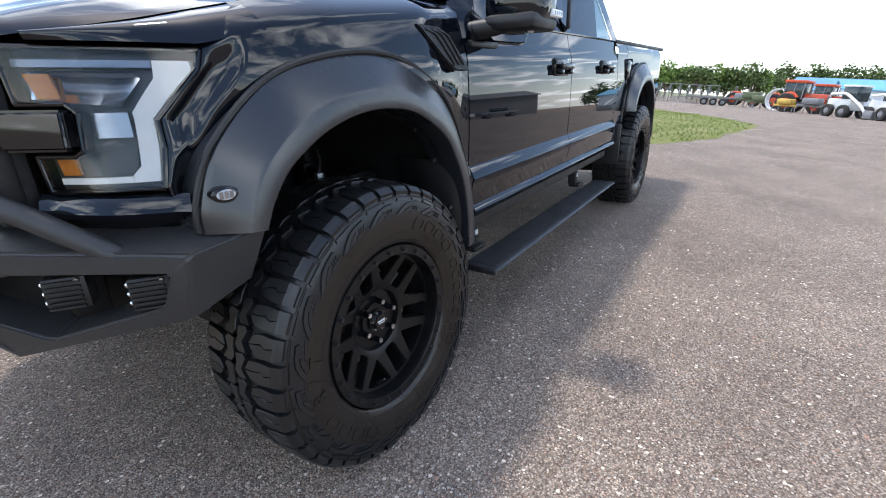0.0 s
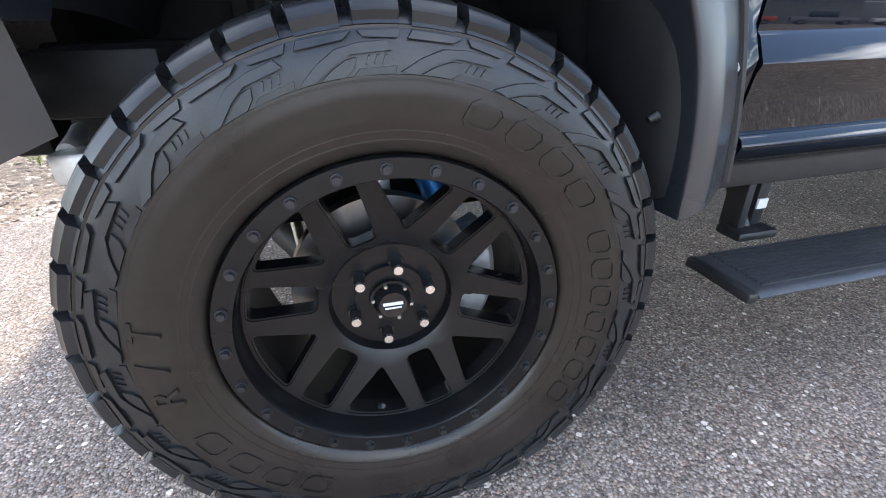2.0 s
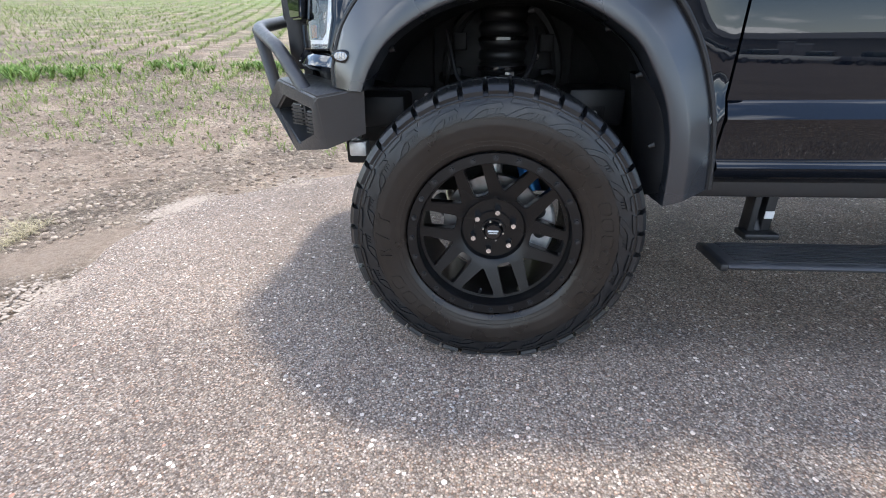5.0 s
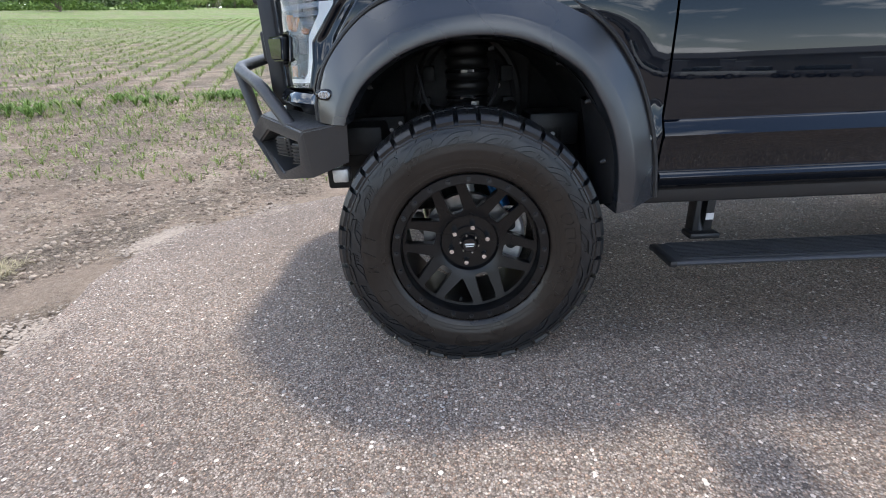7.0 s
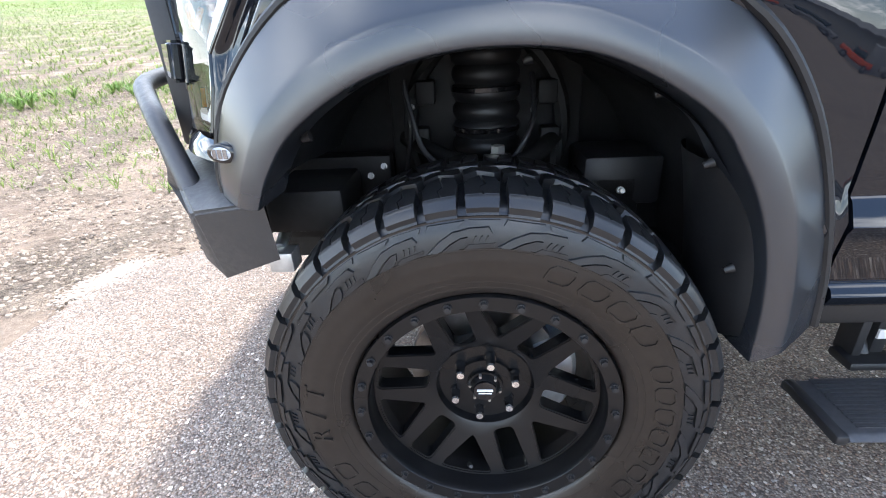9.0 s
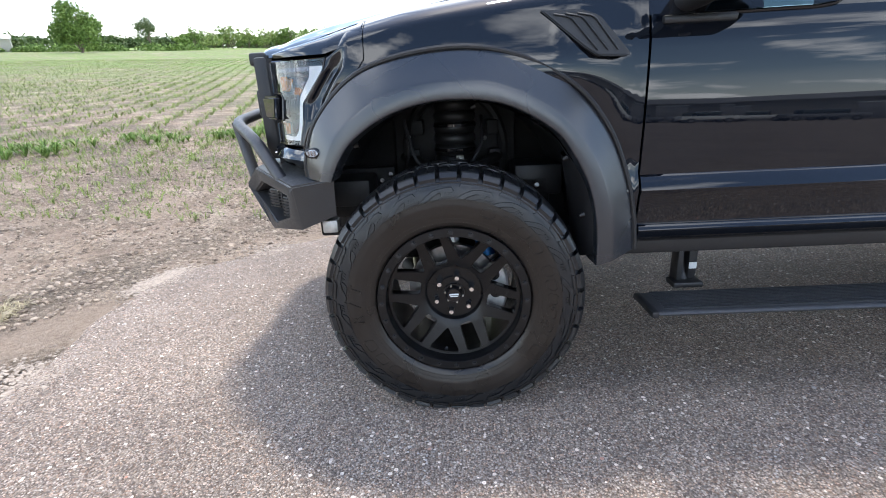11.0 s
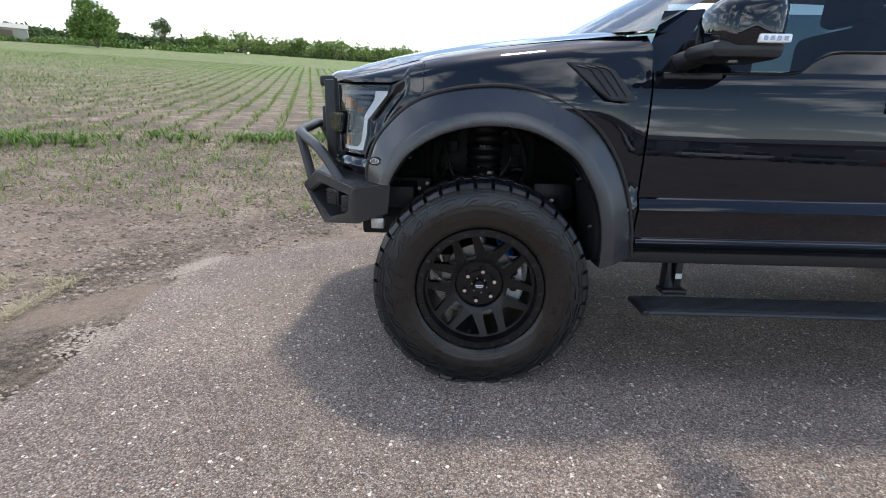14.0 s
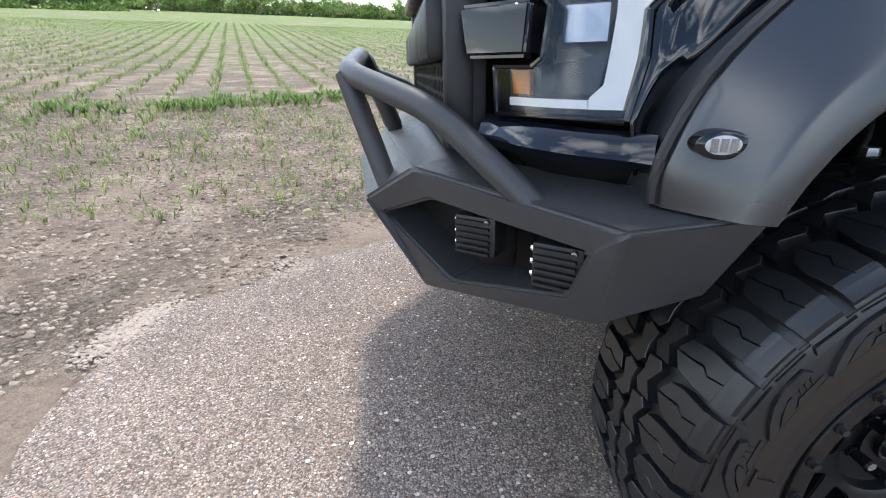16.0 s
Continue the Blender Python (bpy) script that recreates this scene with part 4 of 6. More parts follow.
for mirror in (False, True):
    f = far if mirror else (lambda g: g)
    lampshell = part("headlight", f(lamp_poly(LAMP_EDGE, 0.05)), LAMP_DARK, truck, "clear headlight with white C-shaped light guide")
    part("lamp_rim", f(join(*[tube([lamp(*LAMP_EDGE[i], 0.003), lamp(*LAMP_EDGE[(i + 1) % len(LAMP_EDGE)], 0.003)], 0.006, 8) for i in range(len(LAMP_EDGE))])), GLOSS, lampshell)
    part("light_guide", f(lamp_poly([(0.745, 0.925), (0.93, 0.925), (0.955, 0.86), (0.785, 0.51), (0.845, 0.30), (0.895, 0.05), (0.70, 0.05), (0.68, 0.105), (0.735, 0.17), (0.675, 0.50), (0.66, 0.56), (0.765, 0.80)], 0.018, 0.02, 3)), WHITE_DRL, lampshell, "milky white light guide")
    part("guide_end", f(lamp_poly([(0.03, 0.925), (0.735, 0.925), (0.745, 0.875), (0.03, 0.875)], 0.022, 0.012, 3)), GUIDE_CLEAR, lampshell, "bluish clear light guide bar")
    part("guide_end", f(lamp_poly([(0.08, 0.095), (0.67, 0.095), (0.69, 0.05), (0.08, 0.05)], 0.020, 0.012, 3)), WHITE_DRL, lampshell)
    # added mirror, tilted up: stands in for the sky reflected by the lens
    part("sky_mirror_bowl", f(lamp_poly([(0.05, 0.66), (0.58, 0.60), (0.67, 0.80), (0.62, 0.855), (0.05, 0.855)], 0.030, 0, 6, 0.07)), SKY_MIRROR, lampshell)
    part("reflector", f(lamp_poly([(0.42, 0.38), (0.66, 0.38), (0.62, 0.56), (0.40, 0.56)], 0.028, 0.015)), SILVER, lampshell)
    part("upper_marker", f(lamp_poly([(0.10, 0.66), (0.24, 0.66), (0.20, 0.83), (0.06, 0.83)], 0.026, 0.01)), AMBER, lampshell, "amber marker lens")
    part("turn_signal", f(lamp_poly([(0.10, 0.115), (0.25, 0.115), (0.23, 0.25), (0.08, 0.25)], 0.026, 0.012)), AMBER, lampshell, "amber turn signal")
    part("lower_bezel", f(lamp_poly([(0.28, 0.12), (0.69, 0.12), (0.68, 0.33), (0.30, 0.26)], 0.035, 0.01)), LAMP_DARK, lampshell)
    part("lens", f(lamp_poly(LAMP_EDGE, 0.0)), LENS, lampshell, "clear curved lens")
    # dark bar that reaches from the grille into the lamp
    bar = [lamp(u, v, d) for u in (-0.16, 0.31) for v in (0.30, 0.585) for d in (-0.028, 0.04)]
    bm = bmesh.new()
    bv = [bm.verts.new(p) for p in bar]
    for q in ((0, 1, 3, 2), (4, 6, 7, 5), (0, 4, 5, 1), (2, 3, 7, 6), (1, 5, 7, 3), (0, 2, 6, 4)):
        bm.faces.new([bv[i] for i in q])
    bmesh.ops.recalc_face_normals(bm, faces=bm.faces)
    bmesh.ops.bevel(bm, geom=bm.edges[:], offset=0.008, segments=3, affect="EDGES")
    part("lamp_bar", f(data(bm)), GLOSS, lampshell, "gloss black bar between grille and lamp")
    # painted surround below and beside the lamp
    def lip(u, v):
        p = lamp(-0.12 + 1.26 * u, 0.0)
        k = v * 4
        off = [(0.010, -0.004), (-0.010, -0.018), (-0.022, -0.040), (-0.008, -0.056), (0.03, -0.060)][round(k)]
        return (p.x + off[0] * 0.7 + 0.018 * v * u, p.y + off[0] * 0.7, p.z + off[1] - 0.012 * u)
    part("lamp_sill", f(grid(lip, 20, 4, flip=True)), PAINT, truck)
    def apron_pt(u, v):
        p = lamp(-0.15 + 1.26 * u, 0.0)
        return (p.x + 0.016 + 0.03 * v, p.y + 0.016 + 0.03 * v, 0.945 - 0.075 * v - 0.012 * u)
    part("lower_valance", f(grid(apron_pt, 12, 3, flip=True)), GLOSS, truck)
    # fender piece between lamp and flare
    def cheek(u, v):
        top = fender_top(-0.25)
        z = 0.925 + (top - 0.925) * v
        x = table([(0.92, -0.445), (1.0, -0.43), (1.08, -0.395), (1.17, -0.32), (1.262, -0.25), (1.352, -0.25)], z)
        left = [(lamp(1.0, 0.0) + Vector((0.01, 0.0, -0.075)), 0.0), (lamp(0.985, 0.0), 0.18), (lamp(0.925, 0.30), 0.38), (lamp(0.855, 0.50), 0.52), (lamp(0.94, 0.68), 0.66), (lamp(1.02, 0.86), 0.80), (lamp(1.005, 1.0), 0.90), (Vector((-0.392, 0.150, 1.306)), 1.0)]
        i = max(k for k in range(7) if left[k][1] <= v)
        a, b = left[i], left[i + 1]
        p = a[0].lerp(b[0], (v - a[1]) / (b[1] - a[1]))
        q = Vector((p.x + (x - p.x) * u, 0, p.z + (z - p.z) * u))
        on = fender_y(q.x, q.z) - 0.004
        gap = (p.y - (fender_y(p.x, p.z) - 0.004)) * (1 - smoothstep(0.0, 0.62, u))
        dip = 0.020 * smoothstep(0.02, 0.25, u) * smoothstep(0.60, 0.40, u) * smoothstep(0.30, 0.55, v) * smoothstep(0.92, 0.75, v)
        return (q.x, on + gap + dip, q.z)
    part("fender_cheek", f(grid(cheek, 28, 40)), PAINT, truck)
    # fender tip that wraps over the lamp to the hood seam
    def tip(u, v):
        x = -0.62 + 0.37 * u
        a = Vector((x, table(HOOD_EDGE, x) - 0.003, table(HOOD_RIM, x)))
        low = Vector((-0.25, fender_y(-0.25, 1.32) - 0.005, 1.32))
        corner = lamp(1.0, 1.0) + Vector((-0.004, -0.004, 0.012))
        k = 0.68
        b = lamp(0.18 + 0.82 * u / k, 1.0) + Vector((-0.004, -0.004, 0.012)) if u < k else corner.lerp(low, (u - k) / (1 - k))
        p = a.lerp(b, v)
        return p + Vector((-0.006, -0.012, 0.010)) * math.sin(math.pi * v)
    part("fender_tip", f(grid(tip, 30, 8, flip=True)), PAINT, truck)
    # oval marker light on the flare
    oval = Matrix.Translation((-0.443, 0.020, 0.982)) @ Matrix.Rotation(radians(-14), 4, "Z") @ Matrix.Diagonal((1.0, 1.0, 0.56, 1))
    squash = lambda g: ([oval @ Vector(v) for v in g[0]], g[1])
    ml = part("marker_light", f(squash(join(rod((0, 0.020, 0), (0, -0.003, 0), 0.032, 0.031, 28), rod((0, -0.003, 0), (0, -0.006, 0), 0.031, 0.024, 28)))), GLOSS, truck, "small oval flare marker light")
    part("marker_lens", f(squash(rod((0, -0.005, 0), (0, -0.008, 0), 0.023, 0.016, 24))), WHITE_LENS, ml, "clear whitish lens")
    for q in (-1, 0, 1):
        part("marker_bulb", f(squash(data(box(q * 0.011 - 0.004, q * 0.011 + 0.004, -0.0095, -0.0078, -0.014, 0.014)))), SILVER, ml)


# grille with honeycomb
grille = part("grille", join(data(box(-0.735, -0.68, 0.375, 0.425, 0.93, 1.315, 0.012)), data(box(-0.735, -0.68, 2 * YC - 0.425, 2 * YC - 0.375, 0.93, 1.315, 0.012)), data(box(-0.76, -0.69, 0.40, 2 * YC - 0.40, 1.285, 1.335, 0.012)), data(box(-0.765, -0.70, 0.43, 2 * YC - 0.43, 1.09, 1.20, 0.012)), data(box(-0.74, -0.68, 0.40, 2 * YC - 0.40, 0.93, 0.96, 0.01))), PLASTIC, truck, "black grille with honeycomb and a broad cross bar")
part("grille_back", data(box(-0.69, -0.66, 0.38, 2 * YC - 0.38, 0.90, 1.32)), LINER, grille)
cells = []
s = 0.021
for j in range(10):
    for i in range(34):
        y, z = 0.445 + i * s * 1.732 + (0.5 * s * 1.732 if j % 2 else 0), 0.975 + j * s * 1.5
        if (1.085 < z < 1.205) or z > 1.275 or y > 2 * YC - 0.44:
            continue
        ring = [(y + r * math.sin(radians(60 * k)), z + r * math.cos(radians(60 * k)), r) for r in (s * 1.0, s * 0.78) for k in range(6)]
        k0 = [(-0.725, a, b) for a, b, r in ring] + [(-0.695, a, b) for a, b, r in ring[6:]]
        cells.append((k0, [(k, 6 + k, 6 + (k + 1) % 6, (k + 1) % 6) for k in range(6)] + [(6 + k, 12 + k, 12 + (k + 1) % 6, 6 + (k + 1) % 6) for k in range(6)]))
tagged(part("honeycomb", join(*cells), PLASTIC, grille, smooth=False), kind="stuff")

# off-road bumper
A, K = Vector((-0.378, -0.012, 0.900)), Vector((-0.540, 0.030, 0.872))
PEAK, T = Vector((-0.800, 0.385, 0.898)), Vector((-0.908, 0.515, 0.808))
BL, BR = Vector((-0.785, 0.425, 0.632)), Vector((-0.545, 0.085, 0.714))
O1, O0, O4 = Vector((-0.772, 0.362, 0.838)), Vector((-0.868, 0.505, 0.775)), Vector((-0.735, 0.345, 0.672))
O2, O3 = Vector((-0.572, 0.075, 0.828)), Vector((-0.588, 0.105, 0.748))
AB = Vector((-0.400, 0.055, 0.760))
CT, CP, CB = Vector((-0.955, YC, 0.800)), Vector((-0.865, YC, 0.895)), Vector((-0.825, YC, 0.625))
AK, KK, PK, CK = Vector((-0.372, 0.10, 0.905)), Vector((-0.50, 0.155, 0.905)), Vector((-0.70, 0.42, 0.915)), Vector((-0.74, YC, 0.915))
deep = Vector((0.075, 0.055, 0.006))


def bumper_half():
    names = [A, K, PEAK, T, BL, BR, O1, O0, O4, O2, O3, AB, CT, CP, CB, AK, KK, PK, CK] + [p + deep for p in (O1, O0, O4, O3, O2)]
    ix = {tuple(p): i for i, p in enumerate(names)}
    vs = [p.copy() for p in names]
    poly = [(K, O2, O1, PEAK), (PEAK, O1, O0, T), (T, O0, O4, BL), (BL, O4, O3, BR), (BR, O3, O2, K), (A, K, KK, AK), (K, PEAK, PK, KK), (PEAK, CP, CK, PK), (PEAK, T, CT, CP), (T, BL, CB, CT), (K, A, AB, BR)]
    ring = [O1, O0, O4, O3, O2]
    for a, b in zip(ring, ring[1:] + ring[:1]):
        poly.append((a, b, b + deep, a + deep))
    return vs, [tuple(ix[tuple(p)] for p in q) for q in poly]


bvs, bfs = bumper_half()
bm = bmesh.new()
for g in ((bvs, bfs), far((bvs, bfs))):
    made = [bm.verts.new(v) for v in g[0]]
    for q in g[1]:
        bm.faces.new([made[i] for i in q])
bmesh.ops.remove_doubles(bm, verts=bm.verts[:], dist=0.0005)
bmesh.ops.recalc_face_normals(bm, faces=bm.faces)
bmesh.ops.bevel(bm, geom=[e for e in bm.edges if len(e.link_faces) == 2 and e.calc_face_angle() > 0.12], offset=0.007, segments=3, affect="EDGES")
bumper = part("front_bumper", bm, TEXTURED, truck, "textured black steel off-road bumper with a tube hoop")
both("bumper_bracket", data(box(-0.48, -0.30, 0.20, 0.40, 0.755, 0.855, 0.012)), FRAME, bumper)
part("bumper_beam", data(box(-0.66, -0.58, 0.40, 2 * YC - 0.40, 0.66, 0.80, 0.015)), FRAME, bumper)
both("bumper_backing", ([O1 + deep, O0 + deep, O4 + deep, O1 + deep * 1.1 + Vector((0, 0, -0.09))], [(0, 1, 2, 3)]), FRAME, bumper, smooth=False)
hoop = [(-0.600, 0.161, 0.851), (-0.757, 0.335, 1.005), (-0.925, 0.560, 1.072), (-0.915, 0.95, 1.118), (-0.83, 1.0, 0.90)]
both("bumper_hoop", tube(hoop, 0.024, 16, 0.07), TEXTURED, bumper, "textured black tube hoop")
both("hoop_leg", tube([(-0.850, 0.495, 0.835), (-0.930, 0.580, 1.070)], 0.0235, 16), TEXTURED, bumper)
part("hoop_crossbar", tube([(-0.90, 0.96, 1.06), (-0.90, 2 * YC - 0.96, 1.06)], 0.02, 14), TEXTURED, bumper)
for mirror in (False, True):
    f = far if mirror else (lambda g: g)
    for cx, cy, cz, turn in ((-0.690, 0.300, 0.785, -38), (-0.585, 0.150, 0.778, -38)):
        m = Matrix.Translation((cx, cy, cz)) @ Matrix.Rotation(radians(turn), 4, "Z")
        pod = part("light_pod", f(data(box(-0.040, 0.045, -0.012, 0.040, -0.038, 0.038, 0.006), m)), PLASTIC, bumper, "small black LED light pod with fins")
        for k in range(6):
            part("fin", f(data(box(-0.034, 0.034, -0.020, -0.012, -0.034 + 0.012 * k, -0.029 + 0.012 * k), m)), PLASTIC, pod)
        for q in range(3):
            z = -0.022 + 0.022 * q
            part("led_reflector", f(rod(m @ Vector((-0.038, 0.006, z)), m @ Vector((-0.047, 0.004, z)), 0.010, 0.005, 8)), CHROME, pod, "faceted chrome LED reflector")
        part("pod_bolt", f(rod(m @ Vector((0.03, -0.012, 0.03)), m @ Vector((0.03, -0.019, 0.03)), 0.006, 0.005, 8)), STEEL, pod)

# mirrors
for mirror in (False, True):
    f = far if mirror else (lambda g: g)

    def shell(u, v):
        a = 2 * math.pi * u
        t = v * math.pi
        ex = lambda c, p: math.copysign(abs(c) ** p, c)
        x = 0.845 + 0.125 * ex(math.cos(a), 0.6) * math.sin(t) ** 0.5 + 0.02 * math.sin(t)
        z = 1.475 + 0.105 * ex(math.sin(a), 0.6) * math.sin(t) ** 0.5 + 0.10 * (x - 0.845)
        return (x, -0.075 - 0.125 * math.cos(t), z)
    house = part("door_mirror", f(grid(shell, 28, 14, close_u=True, flip=True)), PAINT, truck, "black door mirror on a thick arm")
    part("mirror_arm", f(tube([(0.73, 0.09, 1.375), (0.76, -0.02, 1.385), (0.80, -0.11, 1.42)], 0.035, 14, 0.05)), PLASTIC, house)
    part("mirror_base", f(data(box(0.675, 0.90, 0.045, 0.075, 1.315, 1.34, 0.008))), PLASTIC, house)
    part("mirror_lower_shell", f(data(box(0.72, 0.965, -0.19, 0.03, 1.365, 1.425, 0.025), None)), PLASTIC, house)
    part("mirror_marker", f(data(box(0.86, 0.965, -0.206, -0.180, 1.413, 1.440, 0.006))), WHITE_DRL, house, "white mirror marker lamp")
    for k in range(4):
        part("marker_bulb", f(data(box(0.872 + 0.022 * k, 0.884 + 0.022 * k, -0.2085, -0.205, 1.420, 1.433))), SILVER, house)
    part("puddle_lamp", f(rod((0.83, -0.12, 1.372), (0.83, -0.12, 1.358), 0.024, 0.018, 20)), SILVER, house)

# running board on swing arms
for mirror in (False, True):
    f = far if mirror else (lambda g: g)

    def board(u, v):
        prof = [(0.165, 0.366), (0.165, 0.384), (0.160, 0.388), (0.012, 0.388), (-0.002, 0.385), (-0.008, 0.379), (-0.002, 0.371), (0.03, 0.366), (0.165, 0.366)]
        y, z = prof[round(v * 8)]
        y -= 0.047
        cut = 0.055 * max(0, (y + 0.047) / 0.175) if u in (0, 1) else 0
        x = 0.715 + 2.05 * u
        return (x + (cut if u == 0 else -cut) * -0.5, y, z)
    vs, fs = grid(board, 10, 8)
    fs += [tuple(range(8)), tuple(range(len(vs) - 9, len(vs) - 1))[::-1]]
    step = part("running_board", f((vs, fs)), BOARD, truck, "black ribbed power running board, swung out")
    for k in range(12):
        y = -0.028 + 0.0125 * k
        part("rib", f(data(box(0.745, 2.72, y, y + 0.0065, 0.387, 0.3912))), BOARD, step)
    for ex in (0.704, 2.758):
        part("end_cap", f(data(box(ex - 0.014, ex + 0.014, -0.053, 0.122, 0.364, 0.3895, 0.008))), PLASTIC, step)
    for bx in (0.905, 2.50):
        arm = part("swing_arm", f(join(data(box(bx - 0.035, bx - 0.012, 0.17, 0.23, 0.40, 0.56, 0.006)), data(box(bx + 0.012, bx + 0.045, 0.18, 0.24, 0.41, 0.58, 0.006)), tube([(bx, 0.19, 0.40), (bx, 0.23, 0.47), (bx, 0.29, 0.60)], 0.02, 10, 0.05), data(box(bx - 0.055, bx + 0.06, 0.14, 0.215, 0.388, 0.412, 0.008)))), PLASTIC, step)
        part("arm_label", f(data(box(bx + 0.014, bx + 0.042, 0.176, 0.181, 0.455, 0.480))), BADGE, arm)

# ---------------------------------------------------------------- ground: field, apron, grass
ROW = radians(106.8)  # the crop rows' bearing
ROW_DIR, ROW_SIDE = (math.cos(ROW), math.sin(ROW)), (math.sin(ROW), -math.cos(ROW))


def node_mat(name, rough=0.9):
    m = bpy.data.materials.new(name)
    m.use_nodes = True
    n, l = m.node_tree.nodes, m.node_tree.links
    b = n["Principled BSDF"]
    b.inputs["Roughness"].default_value = rough
    b.inputs["Specular IOR Level"].default_value = 0.2
    return m, n, l, b


def noise_node(n, l, vec, scale, detail=5, rough=0.55):
    t = n.new("ShaderNodeTexNoise")
    t.inputs["Scale"].default_value, t.inputs["Detail"].default_value, t.inputs["Roughness"].default_value = scale, detail, rough
    l.new(vec, t.inputs["Vector"])
    return t.outputs["Fac"]


def ramp_node(n, l, fac, stops):
    r = n.new("ShaderNodeValToRGB")
    els = r.color_ramp.elements
    while len(els) < len(stops):
        els.new(0.5)
    for e, (p, c) in zip(els, stops):
        e.position, e.color = p, (*c, 1)
    l.new(fac, r.inputs[0])
    return r.outputs["Color"]


def mix_node(n, l, fac, a, b, blend="MIX"):
    x = n.new("ShaderNodeMix")
    x.data_type, x.blend_type = "RGBA", blend
    for k, v in (("Factor", fac), ("A", a), ("B", b)):
        if isinstance(v, (int, float)):
            x.inputs[k].default_value = v
        elif isinstance(v, tuple):
            x.inputs[k].default_value = (*v, 1)
        else:
            l.new(v, x.inputs[k])
    return x.outputs["Result"]


def math_node(n, l, op, a, b=0.0, clamp=False):
    x = n.new("ShaderNodeMath")
    x.operation, x.use_clamp = op, clamp
    for i, v in enumerate((a, b)):
        if isinstance(v, (int, float)):
            x.inputs[i].default_value = v
        else:
            l.new(v, x.inputs[i])
    return x.outputs[0]


def bump_node(n, l, b, h, strength, dist):
    x = n.new("ShaderNodeBump")
    x.inputs["Strength"].default_value, x.inputs["Distance"].default_value = strength, dist
    l.new(h, x.inputs["Height"])
    l.new(x.outputs[0], b.inputs["Normal"])


def soil_material():
    m, n, l, b = node_mat("tilled_soil_with_crop", 0.95)
    pos = n.new("ShaderNodeNewGeometry").outputs["Position"]
    big, mid, fine = noise_node(n, l, pos, 0.35, 4), noise_node(n, l, pos, 2.6, 6), noise_node(n, l, pos, 38, 6, 0.7)
    clod = noise_node(n, l, pos, 130, 4, 0.7)
    dry = ramp_node(n, l, mid, [(0.30, (0.215, 0.160, 0.120)), (0.50, (0.325, 0.250, 0.190)), (0.70, (0.45, 0.365, 0.285))])
    wet = ramp_node(n, l, fine, [(0.36, (0.10, 0.078, 0.060)), (0.62, (0.28, 0.228, 0.178))])
    soil = mix_node(n, l, ramp_node(n, l, noise_node(n, l, pos, 1.1, 5), [(0.40, (0, 0, 0)), (0.60, (1, 1, 1))]), dry, wet)
    soil = mix_node(n, l, 0.8, soil, ramp_node(n, l, noise_node(n, l, pos, 20, 8, 0.72), [(0.36, (0.50, 0.48, 0.46)), (0.50, (1, 1, 1)), (0.62, (1.40, 1.38, 1.34))]), "MULTIPLY")
    soil = mix_node(n, l, 0.75, soil, ramp_node(n, l, clod, [(0.38, (0.38, 0.37, 0.36)), (0.60, (1.45, 1.42, 1.38))]), "MULTIPLY")
    sand_y = n.new("ShaderNodeMapRange")
    sand_y.inputs["From Min"].default_value, sand_y.inputs["From Max"].default_value = 5.5, 2.5
    sep_s = n.new("ShaderNodeSeparateXYZ")
    l.new(pos, sep_s.inputs[0])
    l.new(sep_s.outputs[1], sand_y.inputs["Value"])
    sand = math_node(n, l, "MULTIPLY", sand_y.outputs[0], ramp_node(n, l, noise_node(n, l, pos, 1.5, 6, 0.6), [(0.44, (0, 0, 0)), (0.58, (0.8, 0.8, 0.8))]))
    soil = mix_node(n, l, sand, soil, ramp_node(n, l, fine, [(0.3, (0.30, 0.215, 0.155)), (0.7, (0.47, 0.37, 0.285))]))
    # far off the rows close up to a green cover, with stripes of bare soil between
    sep = n.new("ShaderNodeSeparateXYZ")
    l.new(pos, sep.inputs[0])
    across = math_node(n, l, "ADD", math_node(n, l, "MULTIPLY", sep.outputs[0], ROW_SIDE[0] / 0.76), math_node(n, l, "MULTIPLY", sep.outputs[1], ROW_SIDE[1] / 0.76))
    stripe = math_node(n, l, "ABSOLUTE", math_node(n, l, "SUBTRACT", math_node(n, l, "FRACT", across), 0.5))
    wob = math_node(n, l, "ADD", stripe, math_node(n, l, "MULTIPLY", math_node(n, l, "SUBTRACT", fine, 0.5), 0.5))
    row = math_node(n, l, "GREATER_THAN", wob, 0.31)
    rng = n.new("ShaderNodeMapRange")
    rng.inputs["From Min"].default_value, rng.inputs["From Max"].default_value = 10, 42
    l.new(sep.outputs[1], rng.inputs["Value"])
    patch = ramp_node(n, l, big, [(0.34, (0.25, 0.25, 0.25)), (0.58, (1, 1, 1))])
    fill = math_node(n, l, "MULTIPLY", rng.outputs[0], 0.80)
    cover = math_node(n, l, "MULTIPLY", math_node(n, l, "MAXIMUM", math_node(n, l, "MULTIPLY", row, math_node(n, l, "MULTIPLY", rng.outputs[0], 0.95)), fill), patch)
    green = ramp_node(n, l, fine, [(0.3, (0.085, 0.150, 0.030)), (0.7, (0.20, 0.29, 0.075))])
    # meadow beyond the field
    edge = n.new("ShaderNodeMapRange")
    edge.inputs["From Min"].default_value, edge.inputs["From Max"].default_value = 118, 130
    l.new(sep.outputs[1], edge.inputs["Value"])
    col = mix_node(n, l, cover, soil, green)
    col = mix_node(n, l, edge.outputs[0], col, (0.19, 0.25, 0.075))
    l.new(col, b.inputs["Base Color"])
    hgt = math_node(n, l, "ADD", math_node(n, l, "MULTIPLY", mid, 0.6), math_node(n, l, "ADD", math_node(n, l, "MULTIPLY", fine, 0.35), math_node(n, l, "MULTIPLY", clod, 0.22)))
    bump_node(n, l, b, hgt, 1.0, 0.10)
